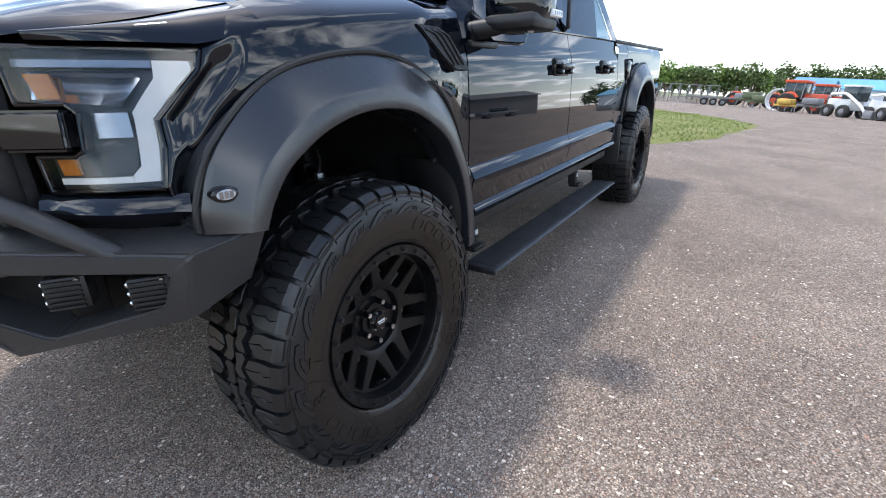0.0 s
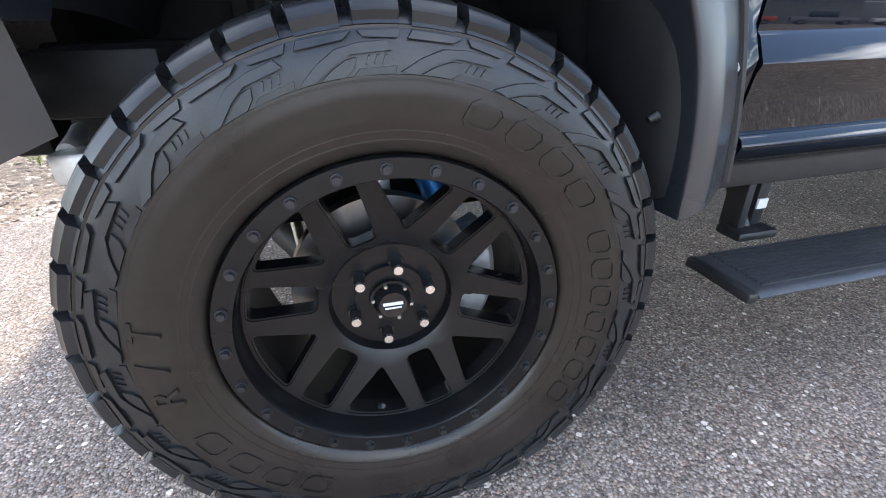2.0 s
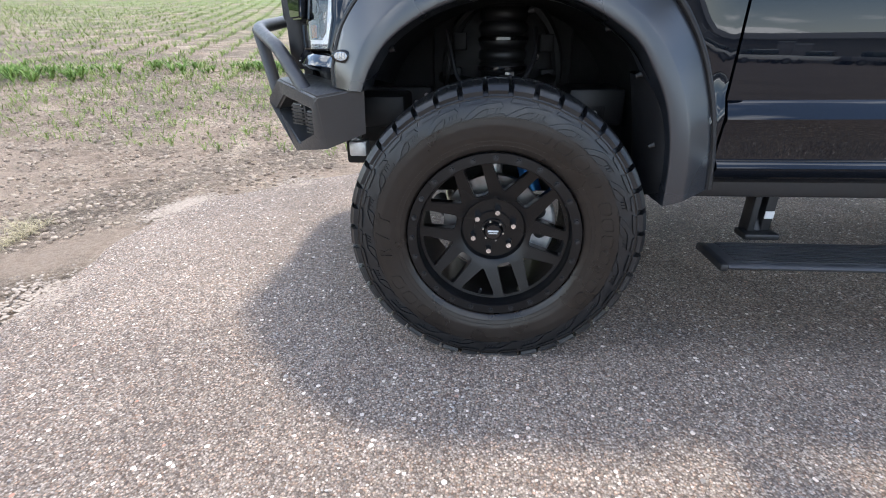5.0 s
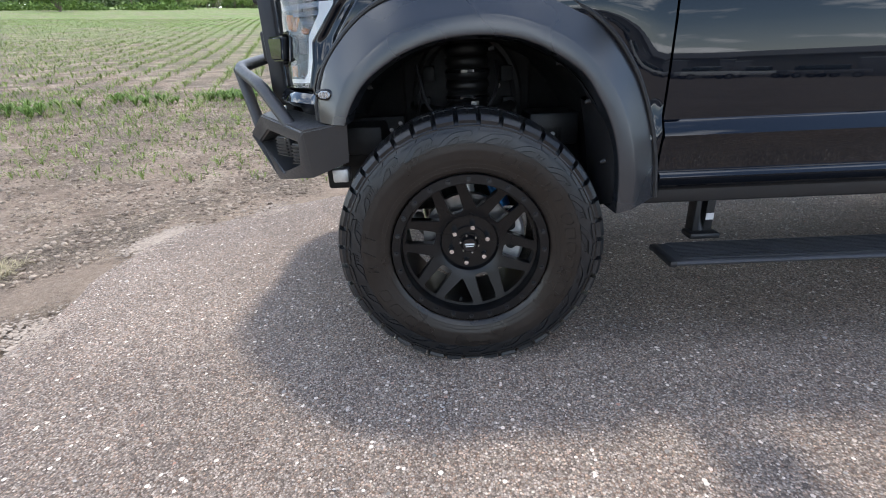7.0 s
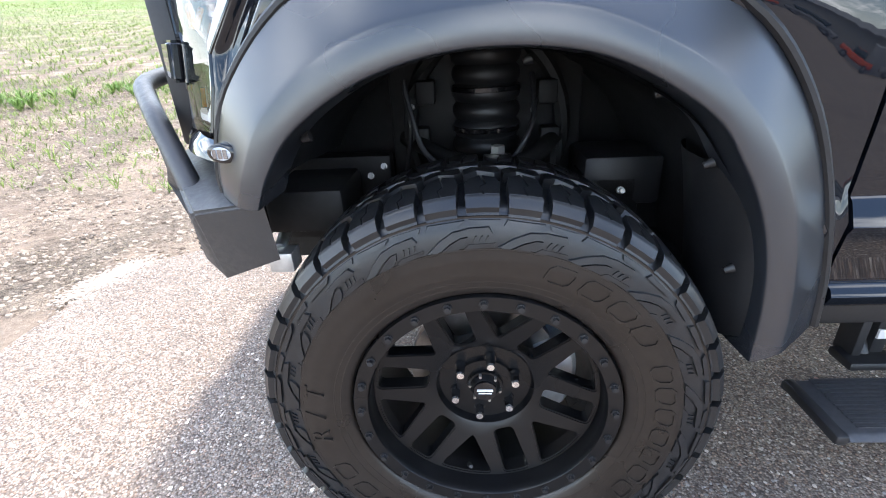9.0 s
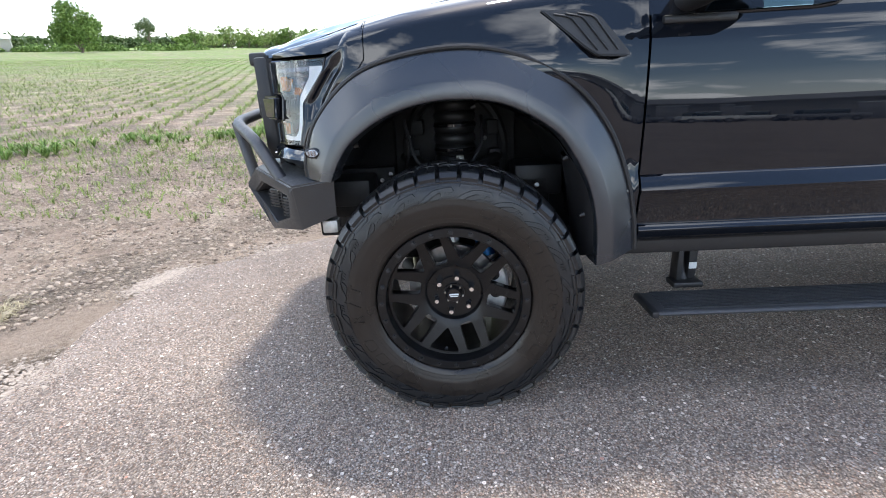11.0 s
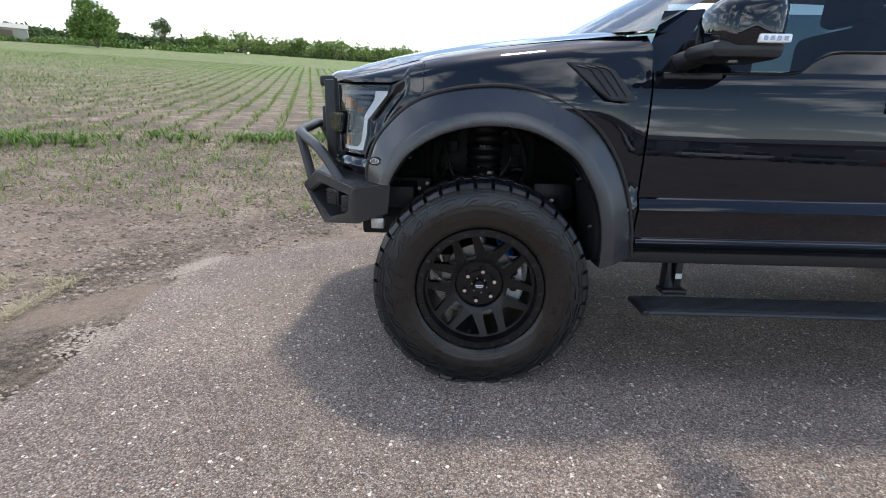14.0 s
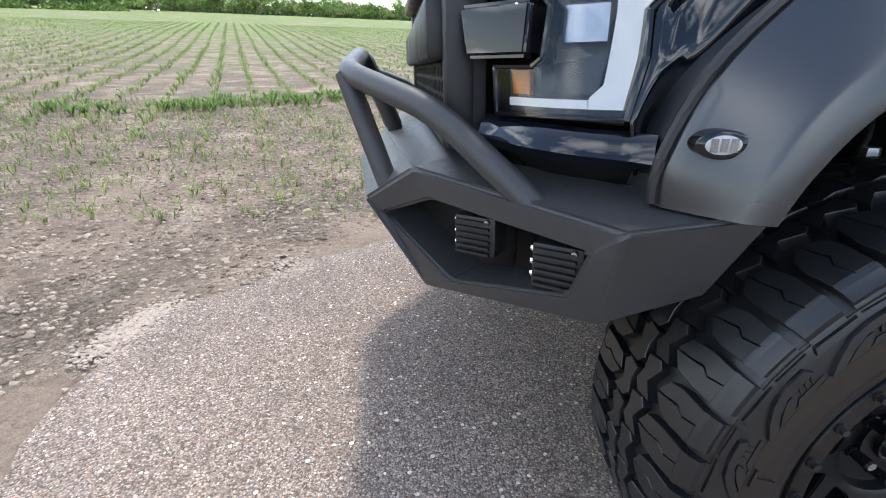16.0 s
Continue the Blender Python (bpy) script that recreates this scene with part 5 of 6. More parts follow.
    return m


def chip_material():
    m, n, l, b = node_mat("chip_seal_aggregate", 0.85)
    pos = n.new("ShaderNodeNewGeometry").outputs["Position"]

    def chips(scale, rand=1.0):
        v = n.new("ShaderNodeTexVoronoi")
        v.inputs["Scale"].default_value, v.inputs["Randomness"].default_value = scale, rand
        l.new(pos, v.inputs["Vector"])
        c = n.new("ShaderNodeSeparateColor")
        l.new(v.outputs["Color"], c.inputs[0])
        return v.outputs["Distance"], c.outputs[0], c.outputs[1], c.outputs[2]
    sd, s0, s1, s2 = chips(170)
    ld, l0, l1, l2 = chips(58)
    md, m0, m1, m2 = chips(100)
    stone = ramp_node(n, l, s0, [(0.0, (0.105, 0.091, 0.081)), (0.35, (0.200, 0.175, 0.155)), (0.75, (0.295, 0.262, 0.231)), (1.0, (0.45, 0.405, 0.36))])
    tint = ramp_node(n, l, s1, [(0.0, (0.94, 0.99, 1.05)), (0.7, (1, 1, 1)), (1.0, (1.14, 0.97, 0.88))])
    base = mix_node(n, l, 1.0, stone, tint, "MULTIPLY")
    # colour darkens towards each chip's rim, painting shade into the crevices
    base = mix_node(n, l, 1.0, base, ramp_node(n, l, sd, [(0.30, (1.0, 1.0, 1.0)), (0.64, (0.60, 0.58, 0.56))]), "MULTIPLY")
    # middling stones, then few large pale, reddish or dark ones
    pick_m = math_node(n, l, "MULTIPLY", math_node(n, l, "GREATER_THAN", m0, 0.86), math_node(n, l, "LESS_THAN", md, 0.40))
    base = mix_node(n, l, pick_m, base, ramp_node(n, l, m1, [(0.0, (0.16, 0.145, 0.135)), (0.5, (0.34, 0.31, 0.28)), (1.0, (0.50, 0.47, 0.43))]))
    pick = math_node(n, l, "MULTIPLY", math_node(n, l, "GREATER_THAN", l0, 0.918), math_node(n, l, "LESS_THAN", ld, math_node(n, l, "ADD", 0.20, math_node(n, l, "MULTIPLY", l2, 0.25))))
    base = mix_node(n, l, pick, base, ramp_node(n, l, l1, [(0.0, (0.36, 0.20, 0.155)), (0.10, (0.46, 0.42, 0.375)), (0.6, (0.68, 0.65, 0.60)), (0.92, (0.48, 0.455, 0.42)), (1.0, (0.15, 0.16, 0.16))]))
    # traffic polish, dust and tar stains
    stain = noise_node(n, l, pos, 0.8, 5)
    dust = noise_node(n, l, pos, 4.0, 6, 0.65)
    base = mix_node(n, l, 1.0, base, ramp_node(n, l, stain, [(0.34, (0.98, 0.91, 0.86)), (0.66, (1.35, 1.25, 1.17))]), "MULTIPLY")
    base = mix_node(n, l, 1.0, base, ramp_node(n, l, dust, [(0.30, (0.88, 0.87, 0.87)), (0.70, (1.12, 1.11, 1.10))]), "MULTIPLY")
    l.new(base, b.inputs["Base Color"])
    dome = math_node(n, l, "SUBTRACT", 1.0, sd)
    big_dome = math_node(n, l, "ADD", math_node(n, l, "MULTIPLY", pick, 0.9), math_node(n, l, "MULTIPLY", pick_m, 0.5))
    bump_node(n, l, b, math_node(n, l, "ADD", dome, big_dome), 0.9, 0.0045)
    return m


def grass_material():
    m, n, l, b = node_mat("mown_grass", 0.9)
    pos = n.new("ShaderNodeNewGeometry").outputs["Position"]
    big, fine = noise_node(n, l, pos, 0.6, 5), noise_node(n, l, pos, 60, 5, 0.7)
    a = ramp_node(n, l, fine, [(0.3, (0.100, 0.115, 0.025)), (0.7, (0.25, 0.26, 0.085))])
    col = mix_node(n, l, ramp_node(n, l, big, [(0.42, (0, 0, 0)), (0.70, (1, 1, 1))]), a, (0.27, 0.25, 0.12))
    l.new(col, b.inputs["Base Color"])
    bump_node(n, l, b, fine, 1.0, 0.03)
    return m


SOIL, CHIP, GRASS = soil_material(), chip_material(), grass_material()


def field_h(x, y):
    far_off = smoothstep(12, 40, y)
    low = 0.02 * noise.noise(Vector((x * 0.9, y * 0.9, 0))) + 0.012 * noise.noise(Vector((x * 3.1, y * 3.1, 4))) if max(abs(x), abs(y)) < 40 else 0.0
    return height(x, y) + 0.0255 * min(max(0.0, y - 12), 150) * far_off + low


def spread(n, near, reach):
    """Coordinates close together near the middle and wide apart far off."""
    k = math.log(reach / near + 1)
    return [math.copysign(near * (math.exp(k * abs(t)) - 1), t) for t in (2 * i / n - 1 for i in range(n + 1))]


xs, ys = spread(240, 2.5, 2600), spread(240, 2.5, 2600)
n = len(ys)
vs = [(x, y, field_h(x, y)) for x in xs for y in ys]
fs = [(i * n + j, (i + 1) * n + j, (i + 1) * n + j + 1, i * n + j + 1) for i in range(len(xs) - 1) for j in range(n - 1)]
tagged(part("ground", (vs, fs), SOIL, None), "tilled brown field soil with young green crop rows", "ground", kind="structure")


def sheet(outline, lift, steps, rag):
    """A thin sheet on the ground inside the outline, with a ragged edge."""
    from mathutils.geometry import delaunay_2d_cdt
    edge = []
    for i, p in enumerate(outline):
        a, b = Vector(p), Vector(outline[(i + 1) % len(outline)])
        k = max(1, min(60, int((b - a).length / 0.10))) if max(abs(a.x), abs(a.y)) < 12 else max(1, min(20, int((b - a).length / 1.0)))
        for j in range(k):
            q = a.lerp(b, j / k)
            w = rag * (noise.noise(Vector((q.x * 1.3, q.y * 1.3, 2))) + 0.6 * noise.noise(Vector((q.x * 5, q.y * 5, 7))) + 0.4 * noise.noise(Vector((q.x * 14, q.y * 14, 3))))
            edge.append(q + Vector((w, w * 0.8)))
    m = len(edge)
    pts = list(edge)

    def inside(p):
        hit = False
        for i in range(m):
            a, b = edge[i], edge[i - 1]
            if (a.y > p.y) != (b.y > p.y) and p.x < (b.x - a.x) * (p.y - a.y) / (b.y - a.y) + a.x:
                hit = not hit
        return hit
    inner = [Vector((x, y)) for x in steps[0] for y in steps[1]]
    inner = [p for p in inner if inside(p)]
    pts += inner
    v2, _, f2, *_ = delaunay_2d_cdt(pts, [(i, (i + 1) % m) for i in range(m)], [], 1, 1e-5)
    return [(p.x, p.y, field_h(p.x, p.y) + lift) for p in v2], [tuple(f) for f in f2]


ROAD_EDGE = [(-60, -8.5), (-30, -7.5), (-9, -5.5), (-4.2, -3.4), (-2.6, -1.9), (-2.02, -0.9), (-1.93, -0.41), (-1.88, 0.04), (-1.96, 0.50), (-2.10, 0.92), (-2.04, 1.28), (-1.97, 1.58), (-1.66, 1.80), (-1.38, 2.10), (-1.05, 2.30),
             (0.2, 2.95), (2.4, 3.4), (5.0, 3.1), (7.2, 1.7), (8.75, 0.73), (11.5, 0.02), (15.0, -0.40), (17.4, -0.72), (19.2, -0.90), (20.5, -0.85), (23.2, 0.0), (27.0, 2.1), (36.0, 7.0), (70, 16), (70, -60), (-60, -60)]
near_steps = [t for t in spread(70, 3.0, 68)]
road_v, road_f = sheet(ROAD_EDGE, 0.022, (near_steps, near_steps), 0.055)
tagged(part("road", (road_v, road_f), CHIP, None), "worn grey chip-seal apron with scattered pale stones", "road", kind="structure")
GRASS_EDGE = [(8.9, 0.60), (11.5, -0.14), (15.0, -0.55), (17.4, -0.88), (19.3, -1.06), (20.5, -1.0), (23.2, -0.12), (27.0, 1.98), (30, 4.4), (24, 9), (14, 12), (7, 10), (5.4, 4), (7.2, 2.2)]
tagged(part("grass_verge", sheet(GRASS_EDGE, 0.027, ([x for x in range(6, 30, 2)], [y for y in range(0, 12, 2)]), 0.16), GRASS, None), "mown green grass verge with dry patches", "grass", kind="structure")

# ---------------------------------------------------------------- small growth and stones
rng = np.random.default_rng(7)


def leaf_mat(name, dark, light):
    m, n, l, b = node_mat(name, 0.6)
    r = n.new("ShaderNodeNewGeometry").outputs["Random Per Island"]
    l.new(ramp_node(n, l, r, [(0.0, dark), (1.0, light)]), b.inputs["Base Color"])
    b.inputs["Subsurface Weight"].default_value = 0.0
    return m


CORN = leaf_mat("young_maize_leaf", (0.10, 0.155, 0.030), (0.29, 0.35, 0.105))
WEED = leaf_mat("bright_weed_leaf", (0.08, 0.155, 0.028), (0.23, 0.32, 0.085))
STRAW = leaf_mat("dry_straw", (0.25, 0.21, 0.12), (0.47, 0.40, 0.25))
PEBBLE = leaf_mat("loose_stone", (0.18, 0.16, 0.145), (0.45, 0.42, 0.385))
CLOD = leaf_mat("soil_clod", (0.13, 0.095, 0.07), (0.44, 0.35, 0.265))


def blades(places, size, arch, count, width, mat, name, label, category, lean=0.9):
    """Arching strap leaves, count to a plant, three faces a leaf."""
    V, F = [], []
    for x, y, s in places:
        z = field_h(x, y) + 0.0
        for k in range(count):
            a = rng.uniform(0, 2 * math.pi)
            h = size * s * rng.uniform(0.6, 1.15)
            out = h * lean * rng.uniform(0.5, 1.2)
            dx, dy = math.cos(a), math.sin(a)
            w = width * s * rng.uniform(0.7, 1.2)
            b = len(V)
            for t, ht in ((0, 0), (0.45, 0.75), (0.8, 0.95), (1.0, 0.95 - arch)):
                ww = w * (1 - t) ** 0.5 * (0.55 + t)
                cx, cy, cz = x + dx * out * t, y + dy * out * t, z + h * ht
                V += [(cx - dy * ww, cy + dx * ww, cz), (cx + dy * ww, cy - dx * ww, cz)]
            F += [(b, b + 1, b + 3, b + 2), (b + 2, b + 3, b + 5, b + 4), (b + 4, b + 5, b + 7, b + 6)]
    return tagged(part(name, (V, F), mat, None), label, category, kind="stuff")


# maize rows from the green strip to the far field
plants = []
for r in range(-75, 45):
    off = r * 0.76
    t = 2.0
    while t < 62:
        px, py = ROW_SIDE[0] * off * -1 + ROW_DIR[0] * t, ROW_SIDE[1] * off * -1 + ROW_DIR[1] * t
        t += 0.13 if t < 30 else 0.26
        if py < 2.9 + 0.06 * abs(px) or px > 26 or px > 4 and py < 14:
            continue
        gone = noise.noise(Vector((px * 0.16, py * 0.16, 9)))
        front = smoothstep(3.2, 10.5, py - 0.35 * (px + 5))
        if rng.random() > 0.42 + 0.50 * front + 0.40 * gone:
            continue
        plants.append((px + rng.normal(0, 0.05), py + rng.normal(0, 0.05), rng.uniform(0.45, 1.15) * (0.75 + 0.35 * front)))
blades(plants, 0.135, 0.45, 6, 0.0080, CORN, "young_maize", "rows of young pale green maize seedlings", "crop", 1.5)
# brighter tufts along the headland
tufts = []
for k in range(70):
    t = k / 69
    if noise.noise(Vector((k * 0.37, 1.5, 0))) < -0.22:
        continue
    for j in range(int(rng.integers(4, 13))):
        tufts.append((-13.0 + 15.0 * t + rng.normal(0, 0.36), 3.0 + 9.0 * t + rng.normal(0, 0.34), rng.uniform(0.5, 1.25)))
blades(tufts, 0.15, 0.35, 26, 0.009, WEED, "weed_tuft", "bright green grassy weed tufts in a line", "weeds", 1.1)
lawn = [(rng.uniform(8.6, 27), rng.uniform(-0.9, 5), rng.uniform(0.6, 1.2)) for k in range(5200)]
verge_low = [(a, b) for a, b in GRASS_EDGE[:8]]
blades([p for p in lawn if p[1] > table(verge_low, p[0]) + 0.02], 0.07, 0.3, 6, 0.006, CORN, "lawn_tuft", "short green tufts standing in the mown verge", "grass", 0.9)
weeds = [(rng.uniform(-9, 1.5), rng.uniform(2.9, 9), rng.uniform(0.25, 0.7)) for k in range(4200)]
blades([w for w in weeds if w[1] > 2.6 + 0.1 * w[0]], 0.125, 0.35, 6, 0.0060, CORN, "field_weed", "small pale weeds on bare soil", "weeds", 1.0)
# straw by the apron's edge, and broken stalks over the soil
straw = []
stalks = [(rng.uniform(-7, 0.3), rng.uniform(-1.2, 7), rng.uniform(0.3, 1.0)) for k in range(5000)]
blades([p for p in stalks if (p[0] + 2.2) * -0.8 + (p[1] - 1.2) * 0.6 > 0.1], 0.03, 0.3, 1, 0.0022, STRAW, "broken_stalks", "short broken dry stalks on bare soil", "straw", 2.2)
for k in range(2400):
    t = rng.random()
    straw.append((-2.45 - 0.75 * rng.random() ** 1.5 - 0.25 * t, -1.0 + 2.1 * t, rng.uniform(0.4, 1.0)))
blades([s for s in straw if noise.noise(Vector((s[0] * 2.2, s[1] * 2.2, 1))) > -0.12], 0.055, 0.3, 3, 0.0026, STRAW, "dry_straw", "flattened dry straw at the apron's edge", "straw", 2.6)


def pebbles(places, mat, name, label, category, lift=0.0, flat=0.6):
    """Small uneven stones, each a squashed eight-sided lump."""
    V, F = [], []
    for x, y, s in places:
        z = field_h(x, y) + lift
        b = len(V)
        a0 = rng.uniform(0, 6.28)
        for ring, hz in ((1.0, 0.0), (0.8, 0.55)):
            for q in range(5):
                a = a0 + q * 1.2566 + ring
                rr = s * ring * rng.uniform(0.75, 1.2)
                V.append((x + rr * math.cos(a), y + rr * math.sin(a) * 0.8, z + s * hz * flat * rng.uniform(0.8, 1.3)))
        V.append((x, y, z + s * flat * 0.95))
        for q in range(5):
            w = (q + 1) % 5
            F += [(b + q, b + w, b + 5 + w, b + 5 + q), (b + 5 + q, b + 5 + w, b + 10)]
    return tagged(part(name, (V, F), mat, None, smooth=False), label, category, kind="stuff")


loose = []
for k in range(9000):
    r = 0.5 + 7.5 * rng.random() ** 1.4
    a = rng.uniform(-math.pi, math.pi)
    x, y = r * math.cos(a) + 0.4, r * math.sin(a) - 0.4
    if y < 2.2 and x > -1.95 and y < 2.3 + 0.35 * (x + 1):
        loose.append((x, y, rng.uniform(0.0022, 0.0060) * (1.6 if rng.random() < 0.06 else 1)))
pebbles(loose, PEBBLE, "loose_chippings", "loose pale stone chippings on the apron", "gravel", 0.021)
clods = []
for k in range(42000):
    x = rng.uniform(-7.5, 0.5)
    y = rng.uniform(-1.4, 9)
    d = (x + 2.1) * -0.8 + (y - 1.2) * 0.6
    if d > 0.05 and rng.random() < 1.1 / (0.5 + d * 0.5):
        clods.append((x, y, rng.uniform(0.005, 0.022) * (1.7 if rng.random() < 0.05 else 1)))
pebbles(clods, CLOD, "soil_clods", "crumbly brown soil clods", "soil", -0.002, 0.8)

# sand washed along the apron's edge
SAND = leaf_mat("pale_washed_sand", (0.24, 0.19, 0.148), (0.39, 0.32, 0.255))
edge_line = [p for p in ROAD_EDGE if -3.0 < p[0] < -1.3 and p[1] < 2.2]
crumbs = []
for k in range(9000):
    i = int(rng.integers(0, len(edge_line) - 1))
    t = rng.random()
    x = edge_line[i][0] + (edge_line[i + 1][0] - edge_line[i][0]) * t
    y = edge_line[i][1] + (edge_line[i + 1][1] - edge_line[i][1]) * t
    wide = 0.05 + 0.07 * (noise.noise(Vector((x * 1.7, y * 1.7, 5))) + 0.6)
    if noise.noise(Vector((x * 2.6, y * 2.6, 8))) < -0.05 + 0.10 * y:
        continue
    crumbs.append((x - 0.05 + rng.normal(0, 1) * wide, y + rng.normal(0, 1) * wide, rng.uniform(0.004, 0.013)))
pebbles(crumbs, SAND, "sand_crumbs", "pale sand and grit washed along the apron's edge", "sand", 0.019, 0.4)

# ---------------------------------------------------------------- trees
BARK = material("grey_brown_bark", (0.16, 0.125, 0.095), 0.9, grain=(9, 0.4), bump=0.02)
LEAF = leaf_mat("fresh_foliage", (0.07, 0.125, 0.022), (0.21, 0.30, 0.075))
LEAF_PALE = leaf_mat("pale_spring_foliage", (0.13, 0.19, 0.045), (0.30, 0.37, 0.12))
LEAF_DARK = leaf_mat("dark_foliage", (0.045, 0.075, 0.022), (0.12, 0.165, 0.055))


def crown(blobs, leaves, size, seed):
    """Small leaf clumps scattered in several lumps, thicker towards their outsides."""
    g = np.random.default_rng(seed)
    V, F = [], []
    for cx, cy, cz, rx, rz in blobs:
        m = int(leaves * rx * rx)
        d = g.normal(size=(m, 3))
        d /= np.linalg.norm(d, axis=1)[:, None]
        d *= (g.random(m) ** 0.35)[:, None]
        for ux, uy, uz in d:
            bump = 1 + 0.28 * noise.noise(Vector((ux * 2.3 + cx, uy * 2.3 + cy, uz * 2.3 + seed)))
            p = Vector((cx + ux * rx * bump, cy + uy * rx * bump, cz + uz * rz * bump))
            a = Vector(g.normal(size=3)).normalized() * size * g.uniform(0.6, 1.4)
            c = a.cross(Vector(g.normal(size=3))).normalized() * size * g.uniform(0.4, 0.9)
            b = len(V)
            V += [p - a, p + c, p + a, p - c]
            F.append((b, b + 1, b + 2, b + 3))
    return V, F


def tree(x, y, h, w, seed, leaf, trunk=0.22, name="tree", label="leafy green tree at the field's edge", density=70, leafsize=0.16, base=None):
    g = np.random.default_rng(seed)
    z0 = field_h(x, y) if base is None else base
    t = empty(name, pose(x, y, z0), label, "tree")
    limbs = [tube([(0, 0, -0.2), (0.05 * w * g.normal(), 0.05 * w * g.normal(), h * trunk), (0.08 * w * g.normal(), 0.08 * w * g.normal(), h * 0.7)], 0.022 * h, 8, 0.3)]
    blobs = []
    for k in range(8):
        a = 2 * math.pi * k / 8 + g.uniform(-0.4, 0.4)
        r = w * 0.5 * g.uniform(0.30, 0.68)
        zz = h * (trunk + (1 - trunk) * g.uniform(0.22, 0.72))
        tip = (r * math.cos(a), r * math.sin(a), zz)
        limbs.append(tube([(0, 0, h * trunk * 0.9), (tip[0] * 0.5, tip[1] * 0.5, zz * 0.75), tip], 0.008 * h, 6, 0.3))
        blobs.append((*tip, w * g.uniform(0.17, 0.27), h * (1 - trunk) * g.uniform(0.16, 0.26)))
    blobs.append((0, 0, h * (0.60 + trunk * 0.3), w * 0.30, h * (1 - trunk) * 0.40))
    blobs.append((g.normal() * 0.08 * w, g.normal() * 0.08 * w, h * 0.84, w * 0.18, h * 0.16))
    part("trunk", join(*limbs), BARK, t)
    part("crown", crown(blobs, density, leafsize, seed), leaf, t)
    return t


def polar(az, d):
    return d * math.cos(radians(az)), d * math.sin(radians(az))


x, y = polar(127.2, 112)
tree(x, y, 8.6, 9.6, 11, LEAF, 0.06, label="dense round bright green tree at the field's far edge", density=230, leafsize=0.20)
x, y = polar(121.4, 135)
tree(x, y, 7.4, 5.6, 12, LEAF_DARK, 0.30, label="small open-crowned tree on the field's far edge", density=130, leafsize=0.17)
x, y = polar(136.5, 105)
tree(x, y, 8.0, 9.0, 13, LEAF_DARK, 0.16, label="broad dark green tree by a pale building", density=70, leafsize=0.2)
g = np.random.default_rng(5)
for k in range(46):
    az = 86 + 33 * (k + g.uniform(0, 0.8)) / 46
    d = 150 + g.uniform(-6, 18)
    x, y = polar(az, d)
    tree(x, y, g.uniform(3.6, 6.8), g.uniform(4.5, 7.5), 100 + k, (LEAF_PALE, LEAF, LEAF_PALE)[int(g.integers(0, 3))], 0.10, density=26, leafsize=0.30)["group"] = "hedge trees along the field"
# far woodland and scrub: too many to count
blobs = []
for k in range(300):
    az = g.uniform(80, 146)
    x, y = polar(az, g.uniform(195, 235))
    blobs.append((x, y, field_h(x, y) + 1.6, g.uniform(2.6, 4.2), g.uniform(1.6, 3.4)))
tagged(part("far_woodland", crown(blobs, 9, 0.6, 3), LEAF_DARK, None), "distant dark green woodland behind the field", "woodland", kind="stuff")
blobs = []
for k in range(70):
    az = g.uniform(117, 140)
    x, y = polar(az, g.uniform(126, 134))
    blobs.append((x, y, field_h(x, y) + 0.2, g.uniform(1.6, 3.2), g.uniform(0.7, 1.5)))
tagged(part("field_scrub", crown(blobs, 26, 0.28, 4), LEAF, None), "low green scrub bank behind the field", "scrub", kind="stuff")

# pale shed beside the far tree
METAL_PALE = material("pale_sheet_metal", (0.40, 0.37, 0.31), 0.6, grain=(3, 0.12))
x, y = polar(133.4, 132)
shed = empty("shed", pose(x, y, field_h(x, y) - 0.3, 0, 0, 40), "low pale sheet-metal shed behind the trees", "shed")
part("wall", data(box(-3.4, 3.4, -3, 3, 0, 2.7)), METAL_PALE, shed)
part("roof", ([(-3.7, -3.3, 2.7), (3.7, -3.3, 2.7), (3.7, 0, 3.6), (-3.7, 0, 3.6), (-3.7, 3.3, 2.7), (3.7, 3.3, 2.7)], [(0, 1, 2, 3), (3, 2, 5, 4)]), METAL_PALE, shed, smooth=False)
part("door", data(box(-1.2, 1.2, -3.06, -3.0, 0, 2.3)), material("brown_shed_door", (0.2, 0.13, 0.09), 0.7, grain=(4, 0.2)), shed)

# ---------------------------------------------------------------- machinery yard beyond the apron
YARD = 0.26
ORANGE = material("orange_tractor_paint", (0.55, 0.075, 0.025), 0.35, grain=(4, 0.15))
WHITE = material("white_loader_paint", (0.72, 0.72, 0.70), 0.4, grain=(4, 0.1))
GREYM = material("grey_machine_steel", (0.20, 0.20, 0.21), 0.5, 0.3, grain=(6, 0.3))
TYRE_M = material("machine_tyre", (0.025, 0.024, 0.023), 0.8, grain=(12, 0.3))
CABGLASS = material("dark_cab_glass", (0.03, 0.045, 0.05), 0.08, grain=(2, 0.1))
YELLOW = material("yellow_implement_paint", (0.55, 0.36, 0.08), 0.5, grain=(4, 0.2))
OLIVE = material("olive_implement", (0.10, 0.12, 0.06), 0.6, grain=(4, 0.3))
BLUEROOF = material("blue_metal_roof", (0.11, 0.28, 0.46), 0.45, grain=(1.5, 0.12))
PALEWALL = material("pale_metal_wall", (0.55, 0.60, 0.66), 0.55, grain=(1.5, 0.1))
GALV = material("galvanised_fence", (0.26, 0.265, 0.27), 0.5, 0.2, grain=(8, 0.2))


